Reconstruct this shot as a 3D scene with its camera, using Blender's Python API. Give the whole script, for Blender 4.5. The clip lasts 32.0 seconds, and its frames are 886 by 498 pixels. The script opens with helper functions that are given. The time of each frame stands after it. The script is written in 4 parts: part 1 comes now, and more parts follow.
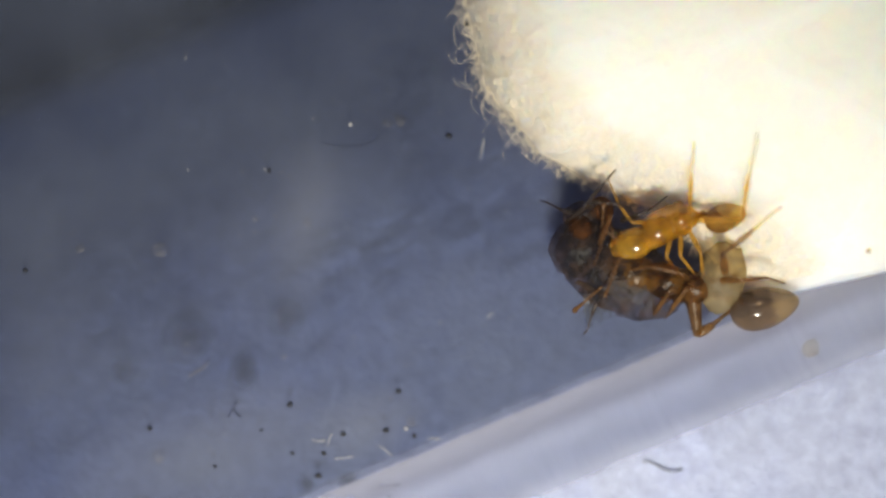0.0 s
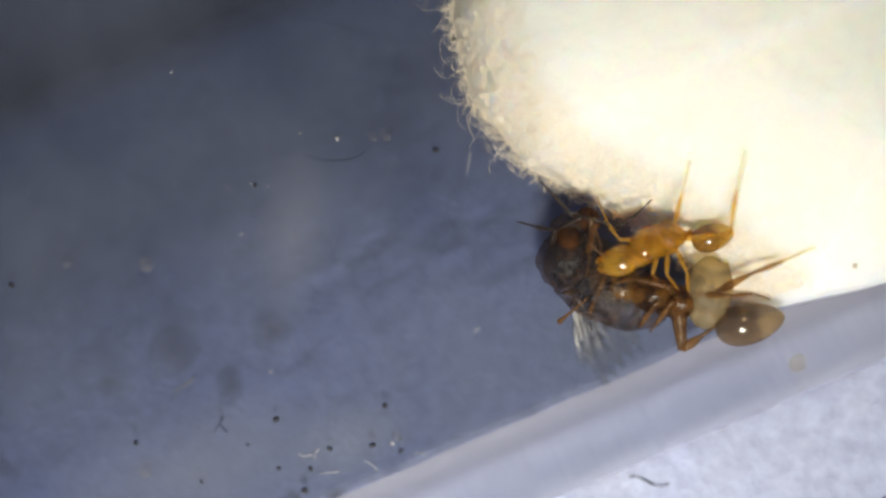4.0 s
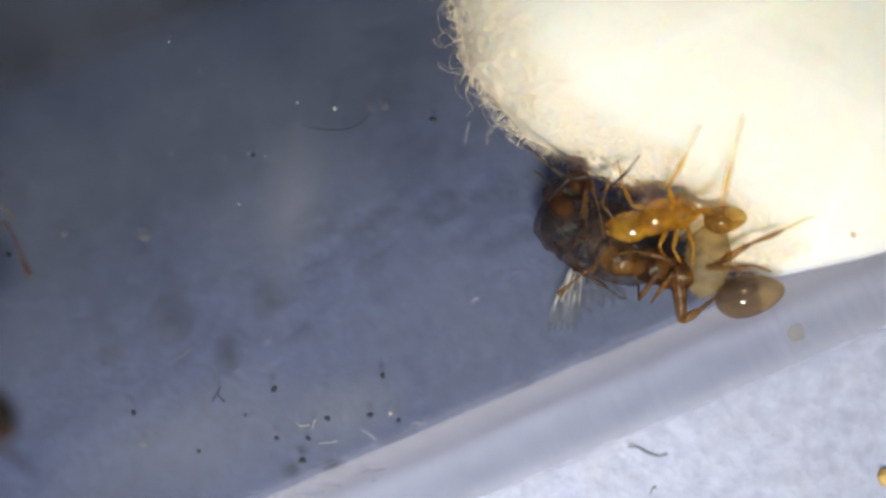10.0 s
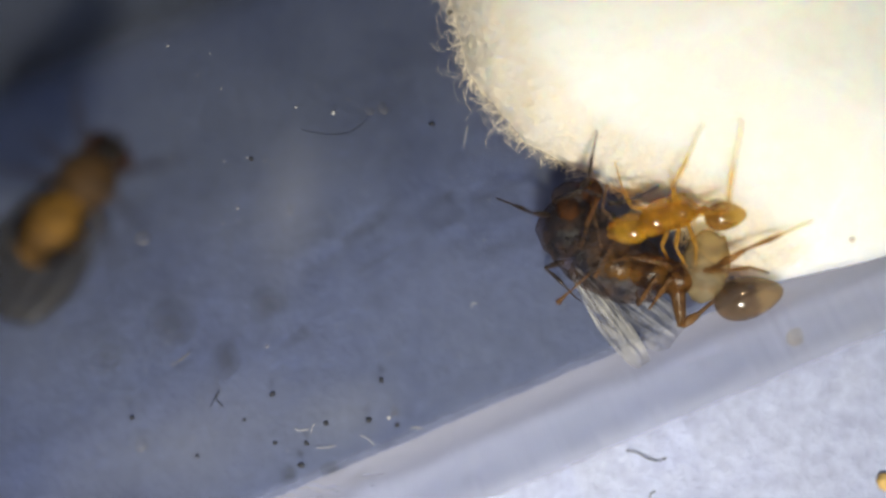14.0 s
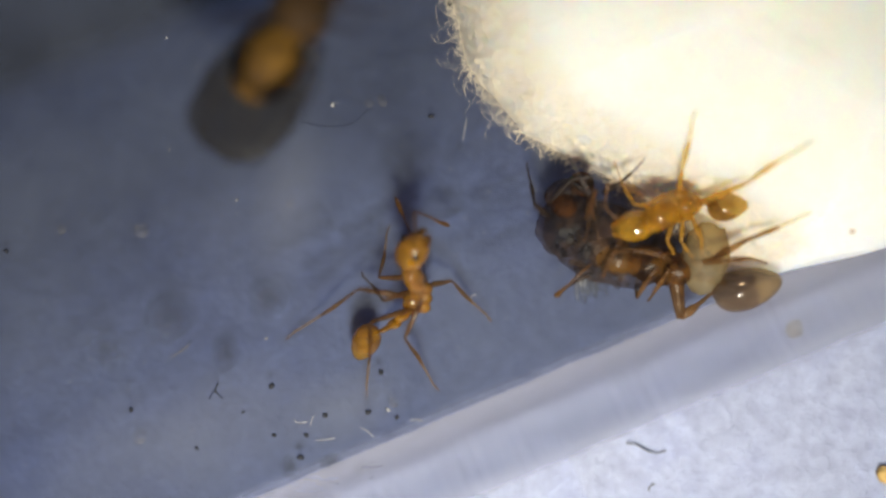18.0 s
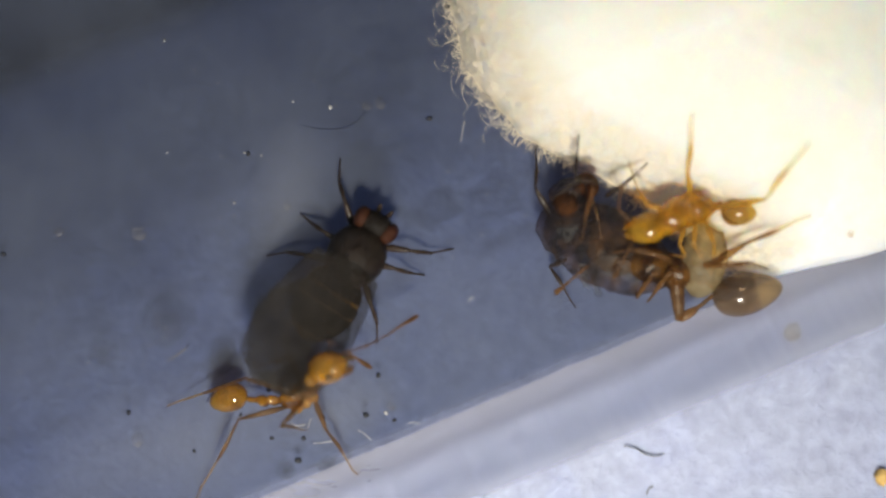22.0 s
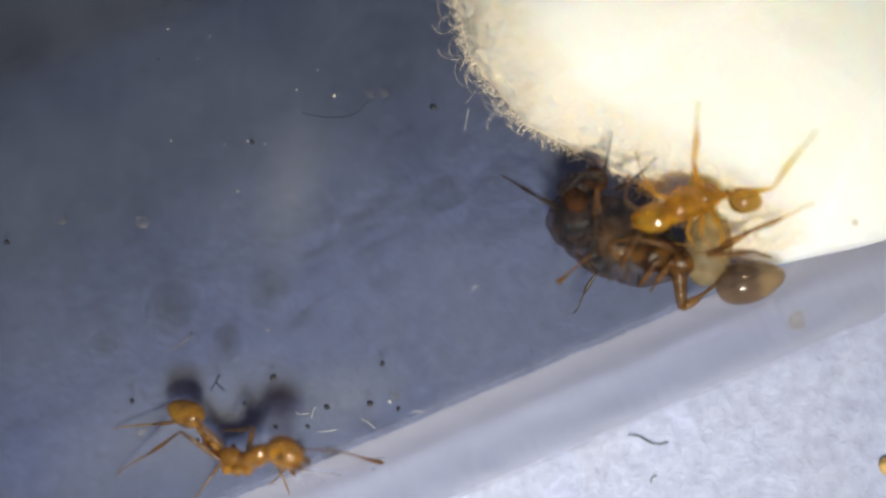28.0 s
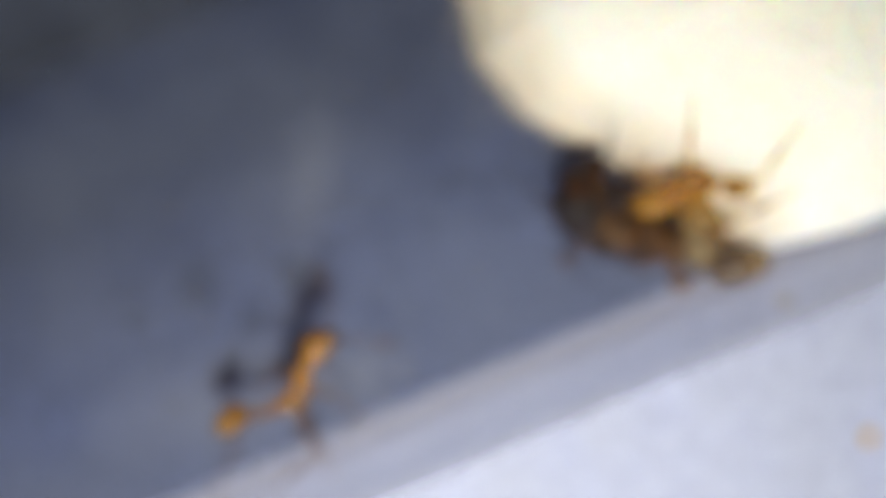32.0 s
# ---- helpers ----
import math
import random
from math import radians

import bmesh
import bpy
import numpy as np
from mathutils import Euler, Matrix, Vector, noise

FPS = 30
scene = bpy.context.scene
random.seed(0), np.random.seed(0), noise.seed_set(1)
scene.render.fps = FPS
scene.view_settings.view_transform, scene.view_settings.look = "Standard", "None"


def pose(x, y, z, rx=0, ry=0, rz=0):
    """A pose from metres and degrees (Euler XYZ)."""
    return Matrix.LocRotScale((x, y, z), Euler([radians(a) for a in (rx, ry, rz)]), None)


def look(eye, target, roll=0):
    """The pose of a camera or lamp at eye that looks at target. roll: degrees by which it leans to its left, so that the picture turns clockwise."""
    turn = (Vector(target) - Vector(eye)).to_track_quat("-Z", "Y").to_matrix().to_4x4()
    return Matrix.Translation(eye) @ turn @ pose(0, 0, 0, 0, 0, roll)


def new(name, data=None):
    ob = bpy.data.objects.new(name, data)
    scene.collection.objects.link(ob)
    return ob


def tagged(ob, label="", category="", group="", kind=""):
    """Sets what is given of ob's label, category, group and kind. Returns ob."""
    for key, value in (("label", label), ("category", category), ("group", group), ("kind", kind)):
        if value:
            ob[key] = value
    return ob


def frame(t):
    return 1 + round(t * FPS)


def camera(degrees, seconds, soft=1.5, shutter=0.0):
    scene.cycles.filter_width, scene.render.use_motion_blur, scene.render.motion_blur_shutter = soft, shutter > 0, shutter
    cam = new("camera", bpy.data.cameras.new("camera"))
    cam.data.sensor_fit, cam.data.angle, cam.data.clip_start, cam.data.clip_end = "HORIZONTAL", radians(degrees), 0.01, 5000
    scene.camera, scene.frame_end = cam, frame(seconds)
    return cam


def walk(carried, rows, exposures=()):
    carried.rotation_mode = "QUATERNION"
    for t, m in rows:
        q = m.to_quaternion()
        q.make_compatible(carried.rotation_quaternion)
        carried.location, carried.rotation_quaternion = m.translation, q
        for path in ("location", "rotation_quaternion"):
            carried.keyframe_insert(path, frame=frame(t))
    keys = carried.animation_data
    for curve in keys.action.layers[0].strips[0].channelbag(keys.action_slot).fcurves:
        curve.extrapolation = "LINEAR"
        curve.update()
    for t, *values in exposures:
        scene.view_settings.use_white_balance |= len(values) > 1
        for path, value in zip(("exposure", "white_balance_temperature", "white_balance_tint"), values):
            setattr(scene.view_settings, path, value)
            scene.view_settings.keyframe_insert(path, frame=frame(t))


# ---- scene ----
D = 0.100                       # camera height over the tube's floor
MM = 0.001
cam = camera(2 * math.degrees(math.atan(7.84 / 100)), 32.0, soft=2.5, shutter=0.5)
cam.data.dof.use_dof, cam.data.dof.focus_distance, cam.data.dof.aperture_fstop = True, 0.0994, 32
# drift of the hand-set microscope: seconds, right and down in hundredths of a millimetre
DRIFT = [(0, 28, 12), (0.5, 22, 38), (1, 15, 48), (1.5, 12, 51), (2, 8, 51), (3, 7, 41), (3.5, 5, 39), (5.5, 3, 31), (6, 1, 23), (6.5, 1, 8), (7, 1, 19), (7.5, -1, 20),
         (8, 1, 11), (8.5, 2, 12), (9, 0, 0), (9.5, 1, -11), (10.5, 0, -17), (11, 0, -10), (11.5, -2, 1), (13, -2, -2), (14, -2, -8), (16.5, -2, -18), (18, -3, -22),
         (18.5, -2, -24), (19, -3, -18), (22, -7, -17), (23, -7, -21), (24, -5, -30), (25.5, -5, -34), (27.5, 0, -34), (28.5, 0, -41), (29, 0, -38), (29.5, 3, -47), (30, 4, -47), (30.5, 4, -56), (31, 6, -58), (31.2, 8, -60), (31.4, 9, -61), (31.6, 12, -63), (31.8, 16, -64), (32, 20, -66)]


def drift(t):
    a = np.array(DRIFT)
    return float(np.interp(t, a[:, 0], a[:, 1])), float(np.interp(t, a[:, 0], a[:, 2]))


def lift(t):
    """height of the lens: slowly nearer, then pulled out of focus at the very end"""
    return D * (1 + np.interp(t, (0, 9, 28, 31.0, 31.2, 31.4, 31.6, 31.8, 32.0), (0.002, 0, -0.004, -0.003, 0.004, 0.024, 0.046, 0.058, 0.064)))


def P(px, py, z=0.0):
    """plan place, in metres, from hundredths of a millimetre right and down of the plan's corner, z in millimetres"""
    k = (D - z * MM) / D
    return Vector(((px - 784) * 1e-5 * k, (441 - py) * 1e-5 * k, z * MM))


def PT(t, px, py, z=0.0):
    dx, dy = drift(t)
    k = lift(t) / D
    return P(784 + (px - 784) * k - dx, 441 + (py - 441) * k - dy, z)


walk(cam, [(t, pose(-dx * 1e-5, dy * 1e-5, lift(t))) for t, dx, dy in DRIFT])

# ---- light ----
world = bpy.data.worlds.new("room")
scene.world = world
world.use_nodes = True
wb = world.node_tree.nodes["Background"]
wb.inputs[0].default_value, wb.inputs[1].default_value = (0.56, 0.71, 1.0, 1), 0.20
scene.cycles.transparent_max_bounces = 32
lamp = bpy.data.lights.new("microscope_lamp", "SPOT")
lamp.energy, lamp.color, lamp.shadow_soft_size = 1.77, (1.0, 0.93, 0.77), 0.012
lamp.spot_size, lamp.spot_blend = radians(17), 1.0
lamp_ob = new("microscope_lamp", lamp)
lamp_ob.matrix_world = look((0.006, -0.060, 0.106), (0.0000, -0.0089, 0.0))
scene.view_settings.exposure = 0.0


# ---- materials ----
def mat(name, base, rough=0.5, bump=0.0, scale=800.0, spread=0.25, metal=0.0, coat=0.0, sss=0.0, fine=5.0, alpha=1.0, spec=0.5, see=0.0, tint=(0.9, 0.6, 0.2), deep=0.00025, second=None):
    """principled surface with two scales of variation and fine relief"""
    m = bpy.data.materials.new(name)
    m.use_nodes = True
    nt = m.node_tree
    b = nt.nodes["Principled BSDF"]
    co = nt.nodes.new("ShaderNodeTexCoord")
    n1, n2 = nt.nodes.new("ShaderNodeTexNoise"), nt.nodes.new("ShaderNodeTexNoise")
    for n, s in ((n1, scale), (n2, scale * fine)):
        n.inputs["Scale"].default_value, n.inputs["Detail"].default_value = s, 4
        nt.links.new(co.outputs["Object"], n.inputs["Vector"])
    add = nt.nodes.new("ShaderNodeMath")
    add.operation = "MULTIPLY_ADD"
    add.inputs[1].default_value = 0.45
    nt.links.new(n2.outputs[0], add.inputs[0])
    nt.links.new(n1.outputs[0], add.inputs[2])
    ramp = nt.nodes.new("ShaderNodeValToRGB")
    lo, hi = [min(1, c * (1 - spread)) for c in base], [min(1, c * (1 + spread)) for c in base]
    hi = second or hi
    ramp.color_ramp.elements[0].color, ramp.color_ramp.elements[1].color = (*lo, 1), (*hi, 1)
    ramp.color_ramp.elements[0].position, ramp.color_ramp.elements[1].position = (0.64, 0.88) if second else (0.45, 1.0)
    nt.links.new(add.outputs[0], ramp.inputs[0])
    nt.links.new(ramp.outputs[0], b.inputs["Base Color"])
    b.inputs["Roughness"].default_value, b.inputs["Metallic"].default_value = rough, metal
    b.inputs["Coat Weight"].default_value, b.inputs["Alpha"].default_value = coat, alpha
    b.inputs["Specular IOR Level"].default_value = spec
    if sss:
        b.inputs["Subsurface Weight"].default_value, b.inputs["Subsurface Scale"].default_value = sss, deep
        b.inputs["Subsurface Radius"].default_value = (1.0, 0.8, 0.55) if deep > 0.001 else (1.0, 0.5, 0.15)
    if see:
        out = nt.nodes["Material Output"]
        tr, mx = nt.nodes.new("ShaderNodeBsdfTransparent"), nt.nodes.new("ShaderNodeMixShader")
        tr.inputs[0].default_value = (*tint, 1)
        mx.inputs[0].default_value = see
        nt.links.new(b.outputs[0], mx.inputs[1])
        nt.links.new(tr.outputs[0], mx.inputs[2])
        nt.links.new(mx.outputs[0], out.inputs["Surface"])
    if bump:
        bp = nt.nodes.new("ShaderNodeBump")
        bp.inputs["Strength"].default_value, bp.inputs["Distance"].default_value = bump, 0.00005
        nt.links.new(n2.outputs[0], bp.inputs["Height"])
        nt.links.new(bp.outputs[0], b.inputs["Normal"])
        if coat == 1.0:
            b.inputs["Coat Roughness"].default_value = 0.13
            nt.links.new(bp.outputs[0], b.inputs["Coat Normal"])
    return m


def clear(name, tint, haze, fog, gloss=0.03, scale=250.0, lo=0.35, hi=0.75, streak=1.0, milk=0.0):
    """clear plastic with a patchy film: part see-through, part matt, a little gloss"""
    m = bpy.data.materials.new(name)
    m.use_nodes = True
    nt = m.node_tree
    nt.nodes.remove(nt.nodes["Principled BSDF"])
    out = nt.nodes["Material Output"]
    tr, df, gl = (nt.nodes.new("ShaderNodeBsdf" + k) for k in ("Transparent", "Diffuse", "Glossy"))
    tr.inputs[0].default_value, df.inputs[0].default_value = (*tint, 1), (*haze, 1)
    gl.inputs["Roughness"].default_value = 0.3
    co = nt.nodes.new("ShaderNodeTexCoord")
    mp = nt.nodes.new("ShaderNodeMapping")
    mp.inputs["Scale"].default_value = (1, streak, 1)
    n1, n2 = nt.nodes.new("ShaderNodeTexNoise"), nt.nodes.new("ShaderNodeTexNoise")
    nt.links.new(co.outputs["Object"], mp.inputs["Vector"])
    for n, s in ((n1, scale), (n2, scale * 14)):
        n.inputs["Scale"].default_value, n.inputs["Detail"].default_value = s, 5
        nt.links.new(mp.outputs[0], n.inputs["Vector"])
    mix = nt.nodes.new("ShaderNodeMath")
    mix.operation = "MULTIPLY_ADD"
    mix.inputs[1].default_value = 0.3
    nt.links.new(n2.outputs[0], mix.inputs[0])
    nt.links.new(n1.outputs[0], mix.inputs[2])
    mr = nt.nodes.new("ShaderNodeMapRange")
    mr.inputs["From Min"].default_value, mr.inputs["From Max"].default_value = lo + 0.15, hi + 0.15
    mr.inputs["To Min"].default_value, mr.inputs["To Max"].default_value = fog[0], fog[1]
    nt.links.new(mix.outputs[0], mr.inputs["Value"])
    m1, m2 = nt.nodes.new("ShaderNodeMixShader"), nt.nodes.new("ShaderNodeMixShader")
    nt.links.new(mr.outputs[0], m1.inputs[0])
    nt.links.new(tr.outputs[0], m1.inputs[1])
    nt.links.new(df.outputs[0], m1.inputs[2])
    if milk:
        tl, m3 = nt.nodes.new("ShaderNodeBsdfTranslucent"), nt.nodes.new("ShaderNodeMixShader")
        tl.inputs[0].default_value, m3.inputs[0].default_value = (*haze, 1), milk
        nt.links.new(df.outputs[0], m3.inputs[1])
        nt.links.new(tl.outputs[0], m3.inputs[2])
        nt.links.new(m3.outputs[0], m1.inputs[2])
    m2.inputs[0].default_value = gloss
    nt.links.new(m1.outputs[0], m2.inputs[1])
    nt.links.new(gl.outputs[0], m2.inputs[2])
    nt.links.new(m2.outputs[0], out.inputs["Surface"])
    return m


def soft_patch_material(name, colour, strength):
    """a soft-edged patch of colour, strongest in its middle"""
    m = bpy.data.materials.new(name)
    m.use_nodes = True
    nt = m.node_tree
    nt.nodes.remove(nt.nodes["Principled BSDF"])
    co, mp, gr = nt.nodes.new("ShaderNodeTexCoord"), nt.nodes.new("ShaderNodeMapping"), nt.nodes.new("ShaderNodeTexGradient")
    mp.inputs["Location"].default_value, mp.inputs["Scale"].default_value = (-1, -1, -0.001), (2, 2, 0.002)
    gr.gradient_type = "SPHERICAL"
    mul = nt.nodes.new("ShaderNodeMath")
    mul.operation = "MULTIPLY"
    mul.inputs[1].default_value = strength
    tr, df, mx = nt.nodes.new("ShaderNodeBsdfTransparent"), nt.nodes.new("ShaderNodeBsdfDiffuse"), nt.nodes.new("ShaderNodeMixShader")
    df.inputs[0].default_value = (*colour, 1)
    for a, b in ((co.outputs["Generated"], mp.inputs["Vector"]), (mp.outputs[0], gr.inputs[0]), (gr.outputs[0], mul.inputs[0]), (mul.outputs[0], mx.inputs[0]),
                 (tr.outputs[0], mx.inputs[1]), (df.outputs[0], mx.inputs[2]), (mx.outputs[0], nt.nodes["Material Output"].inputs["Surface"])):
        nt.links.new(a, b)
    return m


M_PAPER = mat("blue_white_paper", (0.59, 0.65, 0.92), 0.9, 1.0, 3000, 0.17, fine=2.5)
M_TABLE = mat("dark_table", (0.035, 0.04, 0.05), 0.6, 0.3, 60, 0.3)
M_COTTON = mat("cotton", (0.98, 0.94, 0.835), 1.0, 0.5, 2500, 0.03, spec=0.1, sss=1.0, deep=0.0022)
M_FIBRE = mat("cotton_fibre", (0.90, 0.81, 0.64), 0.7, 0, 900, 0.06, spec=0.3)
M_FLOOR = clear("stained_tube_floor", (0.625, 0.655, 0.733), (0.25, 0.283, 0.365), (0.075, 0.18), 0.01, 320)
M_STAIN = clear("dried_droplet", (0.94, 0.94, 0.94), (0.42, 0.40, 0.38), (0.0, 0.09), 0.004, 4000)
M_SPOT = clear("ochre_film", (0.99, 0.97, 0.90), (0.85, 0.60, 0.22), (0.0, 0.085), 0.0, 3500)
M_DARK_PATCH = soft_patch_material("dark_soft_patch", (0.055, 0.065, 0.10), 0.30)
M_PALE_PATCH = soft_patch_material("pale_smear_and_light", (0.33, 0.35, 0.41), 0.075)
M_WALL = clear("milky_tube_wall", (0.93, 0.935, 0.97), (0.66, 0.66, 0.70), (0.31, 0.36), 0.008, 140, streak=4, milk=0.60)
M_TOP = clear("clear_tube_top", (0.985, 0.985, 0.99), (0.5, 0.5, 0.55), (0.0, 0.012), 0.0)
M_AMBER = mat("amber_cuticle", (0.30, 0.145, 0.008), 0.10, 0.28, 2600, 0.8, fine=2.3, see=0.46, tint=(0.88, 0.60, 0.18), spec=0.9, coat=1.0)
M_AMBER_LEG = mat("amber_leg", (0.115, 0.058, 0.016), 0.12, 0.5, 2500, 0.9, spec=0.9, see=0.62, tint=(0.72, 0.58, 0.38))
M_GASTER = mat("brown_gaster", (0.105, 0.068, 0.036), 0.13, 0.15, 1700, 0.75, coat=0.5, fine=2, see=0.60, tint=(0.79, 0.67, 0.53))
M_GASTER_TIP = mat("pale_gaster_tip", (0.20, 0.135, 0.062), 0.13, 0.15, 1700, 0.6, coat=0.5, fine=2, see=0.62, tint=(0.88, 0.77, 0.58))
M_GASTER_AMBER = mat("amber_brown_gaster", (0.17, 0.088, 0.012), 0.12, 0.15, 2600, 0.45, coat=0.5, fine=2, see=0.46, tint=(0.84, 0.6, 0.24))
M_GASTER_GOLD = mat("gold_gaster_tip", (0.27, 0.15, 0.018), 0.12, 0.15, 2600, 0.35, coat=0.5, fine=2, see=0.50, tint=(0.9, 0.7, 0.3))
M_BROWN = mat("brown_cuticle", (0.060, 0.030, 0.009), 0.26, 0.8, 2300, 0.6, fine=2.6, spec=0.5, see=0.68, tint=(0.82, 0.60, 0.36), second=(0.26, 0.125, 0.020))
M_PALE_LEG = mat("pale_foot", (0.30, 0.19, 0.075), 0.25, 0.3, 2500, 0.6, see=0.74, tint=(0.9, 0.78, 0.55))
M_FEELER = mat("brown_feeler", (0.125, 0.060, 0.016), 0.35, 0.2, 2500, 0.6, see=0.42, tint=(0.82, 0.62, 0.40))
M_BROWN_LEG = mat("brown_leg", (0.150, 0.075, 0.020), 0.30, 0.4, 2500, 0.8, spec=0.7, see=0.60, tint=(0.84, 0.66, 0.42))
M_DARK = mat("black_brown_cuticle", (0.014, 0.011, 0.009), 0.5, 0.6, 3500, 0.7, spec=0.15, see=0.30, tint=(0.62, 0.50, 0.38))
M_PREY = mat("dark_fly_cuticle", (0.030, 0.026, 0.027), 0.42, 0.7, 2600, 0.6, fine=2.2, spec=0.3, see=0.72, tint=(0.80, 0.77, 0.78), second=(0.105, 0.060, 0.032))
M_DARK_LEG = mat("dark_leg", (0.034, 0.022, 0.016), 0.4, 0.0, 2500, 0.4, see=0.34, tint=(0.6, 0.5, 0.4))
M_BAND = mat("ochre_band", (0.20, 0.100, 0.012), 0.6, 0.5, 1800, 0.85, spec=0.15)
M_BELLY = mat("brown_belly", (0.060, 0.031, 0.009), 0.6, 0.5, 2500, 0.7, spec=0.15)
M_EYE = mat("red_eye", (0.036, 0.010, 0.003), 0.5, 0.6, 9000, 0.3, spec=0.2)
M_EYE_ORANGE = mat("orange_eye", (0.085, 0.030, 0.007), 0.55, 0.6, 4000, 0.9, spec=0.1, see=0.62, tint=(0.6, 0.42, 0.26))
M_HONEY = mat("honey_cuticle", (0.41, 0.218, 0.007), 0.09, 0.25, 3000, 0.8, fine=2.3, see=0.58, tint=(0.92, 0.66, 0.18), spec=0.9, coat=1.0)
M_HONEY_LEG = mat("honey_leg", (0.50, 0.28, 0.04), 0.22, 0.3, 2500, 0.5, spec=0.8, see=0.66, tint=(0.96, 0.80, 0.40))
M_HONEY_FOOT = mat("honey_foot", (0.72, 0.52, 0.15), 0.3, 0.2, 2500, 0.3, spec=0.5, see=0.66, tint=(0.98, 0.92, 0.62))
M_EYE_ANT = mat("black_eye", (0.01, 0.008, 0.007), 0.25)
M_BROOD = mat("pale_brood", (0.37, 0.285, 0.145), 0.5, 0.3, 1500, 0.25, see=0.70, tint=(0.9, 0.82, 0.62))
M_STRAW = mat("straw_bit", (0.24, 0.21, 0.15), 0.7, 0.4, 6000, 0.35, see=0.4, tint=(0.8, 0.8, 0.75))
M_SPECK = mat("black_speck", (0.012, 0.014, 0.022), 0.7, 0.3, 6000, 0.3)
M_WHITE = mat("white_fleck", (0.36, 0.36, 0.365), 0.6, 0.3, 6000, 0.15)
M_DUST = mat("dust_grain", (0.22, 0.22, 0.235), 0.7, 0.3, 6000, 0.25)
M_OCHRE = mat("ochre_crumb", (0.55, 0.36, 0.12), 0.7, 0.4, 6000, 0.25)
M_WING = clear("smoky_wing", (0.73, 0.73, 0.72), (0.06, 0.05, 0.04), (0.05, 0.20), 0.003, 2500)
M_WING_PALE = clear("clear_wing", (0.80, 0.81, 0.84), (0.76, 0.75, 0.71), (0.03, 0.32), 0.006, 2600, streak=3)
M_WING_FAINT = clear("faint_wing", (0.84, 0.85, 0.87), (0.48, 0.48, 0.50), (0.0, 0.19), 0.004, 2600, streak=3)


# ---- mesh helpers ----
def part(name, bm, material, parent=None, label=""):
    me = bpy.data.meshes.new(name)
    bmesh.ops.recalc_face_normals(bm, faces=bm.faces)
    bm.to_mesh(me)
    bm.free()
    for p in me.polygons:
        p.use_smooth = True
    for m in material if isinstance(material, (list, tuple)) else (material,):
        me.materials.append(m)
    ob = new(name, me)
    if parent:
        ob.parent = parent
    return tagged(ob, label)


def thing(name, label, category, m=None, group="", kind=""):
    ob = new(name)
    ob.empty_display_size = 0.0005
    if m:
        ob.matrix_world = m
    return tagged(ob, label, category, group, kind)


def ball(bm, c, r, turn=(0, 0, 0), u=20, v=14, taper=0.0, lumps=0.0, seed=0.0):
    """ellipsoid, millimetres; taper pinches the +x end; lumps roughen it"""
    made = bmesh.ops.create_uvsphere(bm, u_segments=u, v_segments=v, radius=1.0)["verts"]
    q = Euler([radians(a) for a in turn]).to_matrix()
    for w in made:
        p = w.co.copy()
        if taper:
            k = 1 - taper * max(-1, min(1, p.x))
            p.y *= k
            p.z *= k
        if lumps:
            p *= 1 + lumps * noise.noise(p * 2.2 + Vector((seed, seed * 2, 0))) + 0.5 * lumps * noise.noise(p * 6 + Vector((seed, 5, 0)))
        p = q @ Vector((p.x * r[0], p.y * r[1], p.z * r[2]))
        w.co = (p + Vector(c)) * MM
    return made


def limb(bm, pts, radii, sides=8, fine=3):
    """tapered round limb through points, millimetres, with closed ends"""
    pts = [Vector(p) for p in pts]
    cs, rs = [], []
    n = len(pts)
    for i in range(n - 1):
        p0, p1, p2, p3 = pts[max(i - 1, 0)], pts[i], pts[i + 1], pts[min(i + 2, n - 1)]
        for k in range(fine):
            t = k / fine
            cs.append(0.5 * ((2 * p1) + (p2 - p0) * t + (2 * p0 - 5 * p1 + 4 * p2 - p3) * t * t + (3 * p1 - p0 - 3 * p2 + p3) * t ** 3))
            rs.append(radii[i] * (1 - t) + radii[i + 1] * t)
    cs.append(pts[-1])
    rs.append(radii[-1])
    rings = []
    for i, c in enumerate(cs):
        d = (cs[min(i + 1, len(cs) - 1)] - cs[max(i - 1, 0)]).normalized()
        a = d.orthogonal().normalized() if i == 0 else (a - d * a.dot(d)).normalized()
        b = d.cross(a)
        rings.append([bm.verts.new((c + (a * math.cos(2 * math.pi * k / sides) + b * math.sin(2 * math.pi * k / sides)) * rs[i]) * MM) for k in range(sides)])
    for r0, r1 in zip(rings, rings[1:]):
        for k in range(sides):
            bm.faces.new((r0[k], r0[(k + 1) % sides], r1[(k + 1) % sides], r1[k]))
    bm.faces.new(rings[0][::-1])
    bm.faces.new(rings[-1])


def B():
    return bmesh.new()


# ---- the setting ----
TURN = radians(23)              # the tube's axis against the picture's
CU, SU = math.cos(TURN), math.sin(TURN)


def uv(u, v, z):
    """tube coordinates (along, across, up), millimetres, to the world"""
    return Vector((u * CU - v * SU, u * SU + v * CU, z)) * MM


def sheet(name, us, vs, z, material, label, kind="structure"):
    bm = B()
    rows = [[bm.verts.new(uv(u, v, z)) for v in vs] for u in us]
    for a, b in zip(rows, rows[1:]):
        for k in range(len(vs) - 1):
            bm.faces.new((a[k], b[k], b[k + 1], a[k + 1]))
    ob = part(name, bm, material)
    return tagged(ob, label, "", "", kind)


sheet("ground", (-700, -60, 60, 700), (-450, -60, 60, 450), -9.2, M_TABLE, "dark matt table top under the paper")


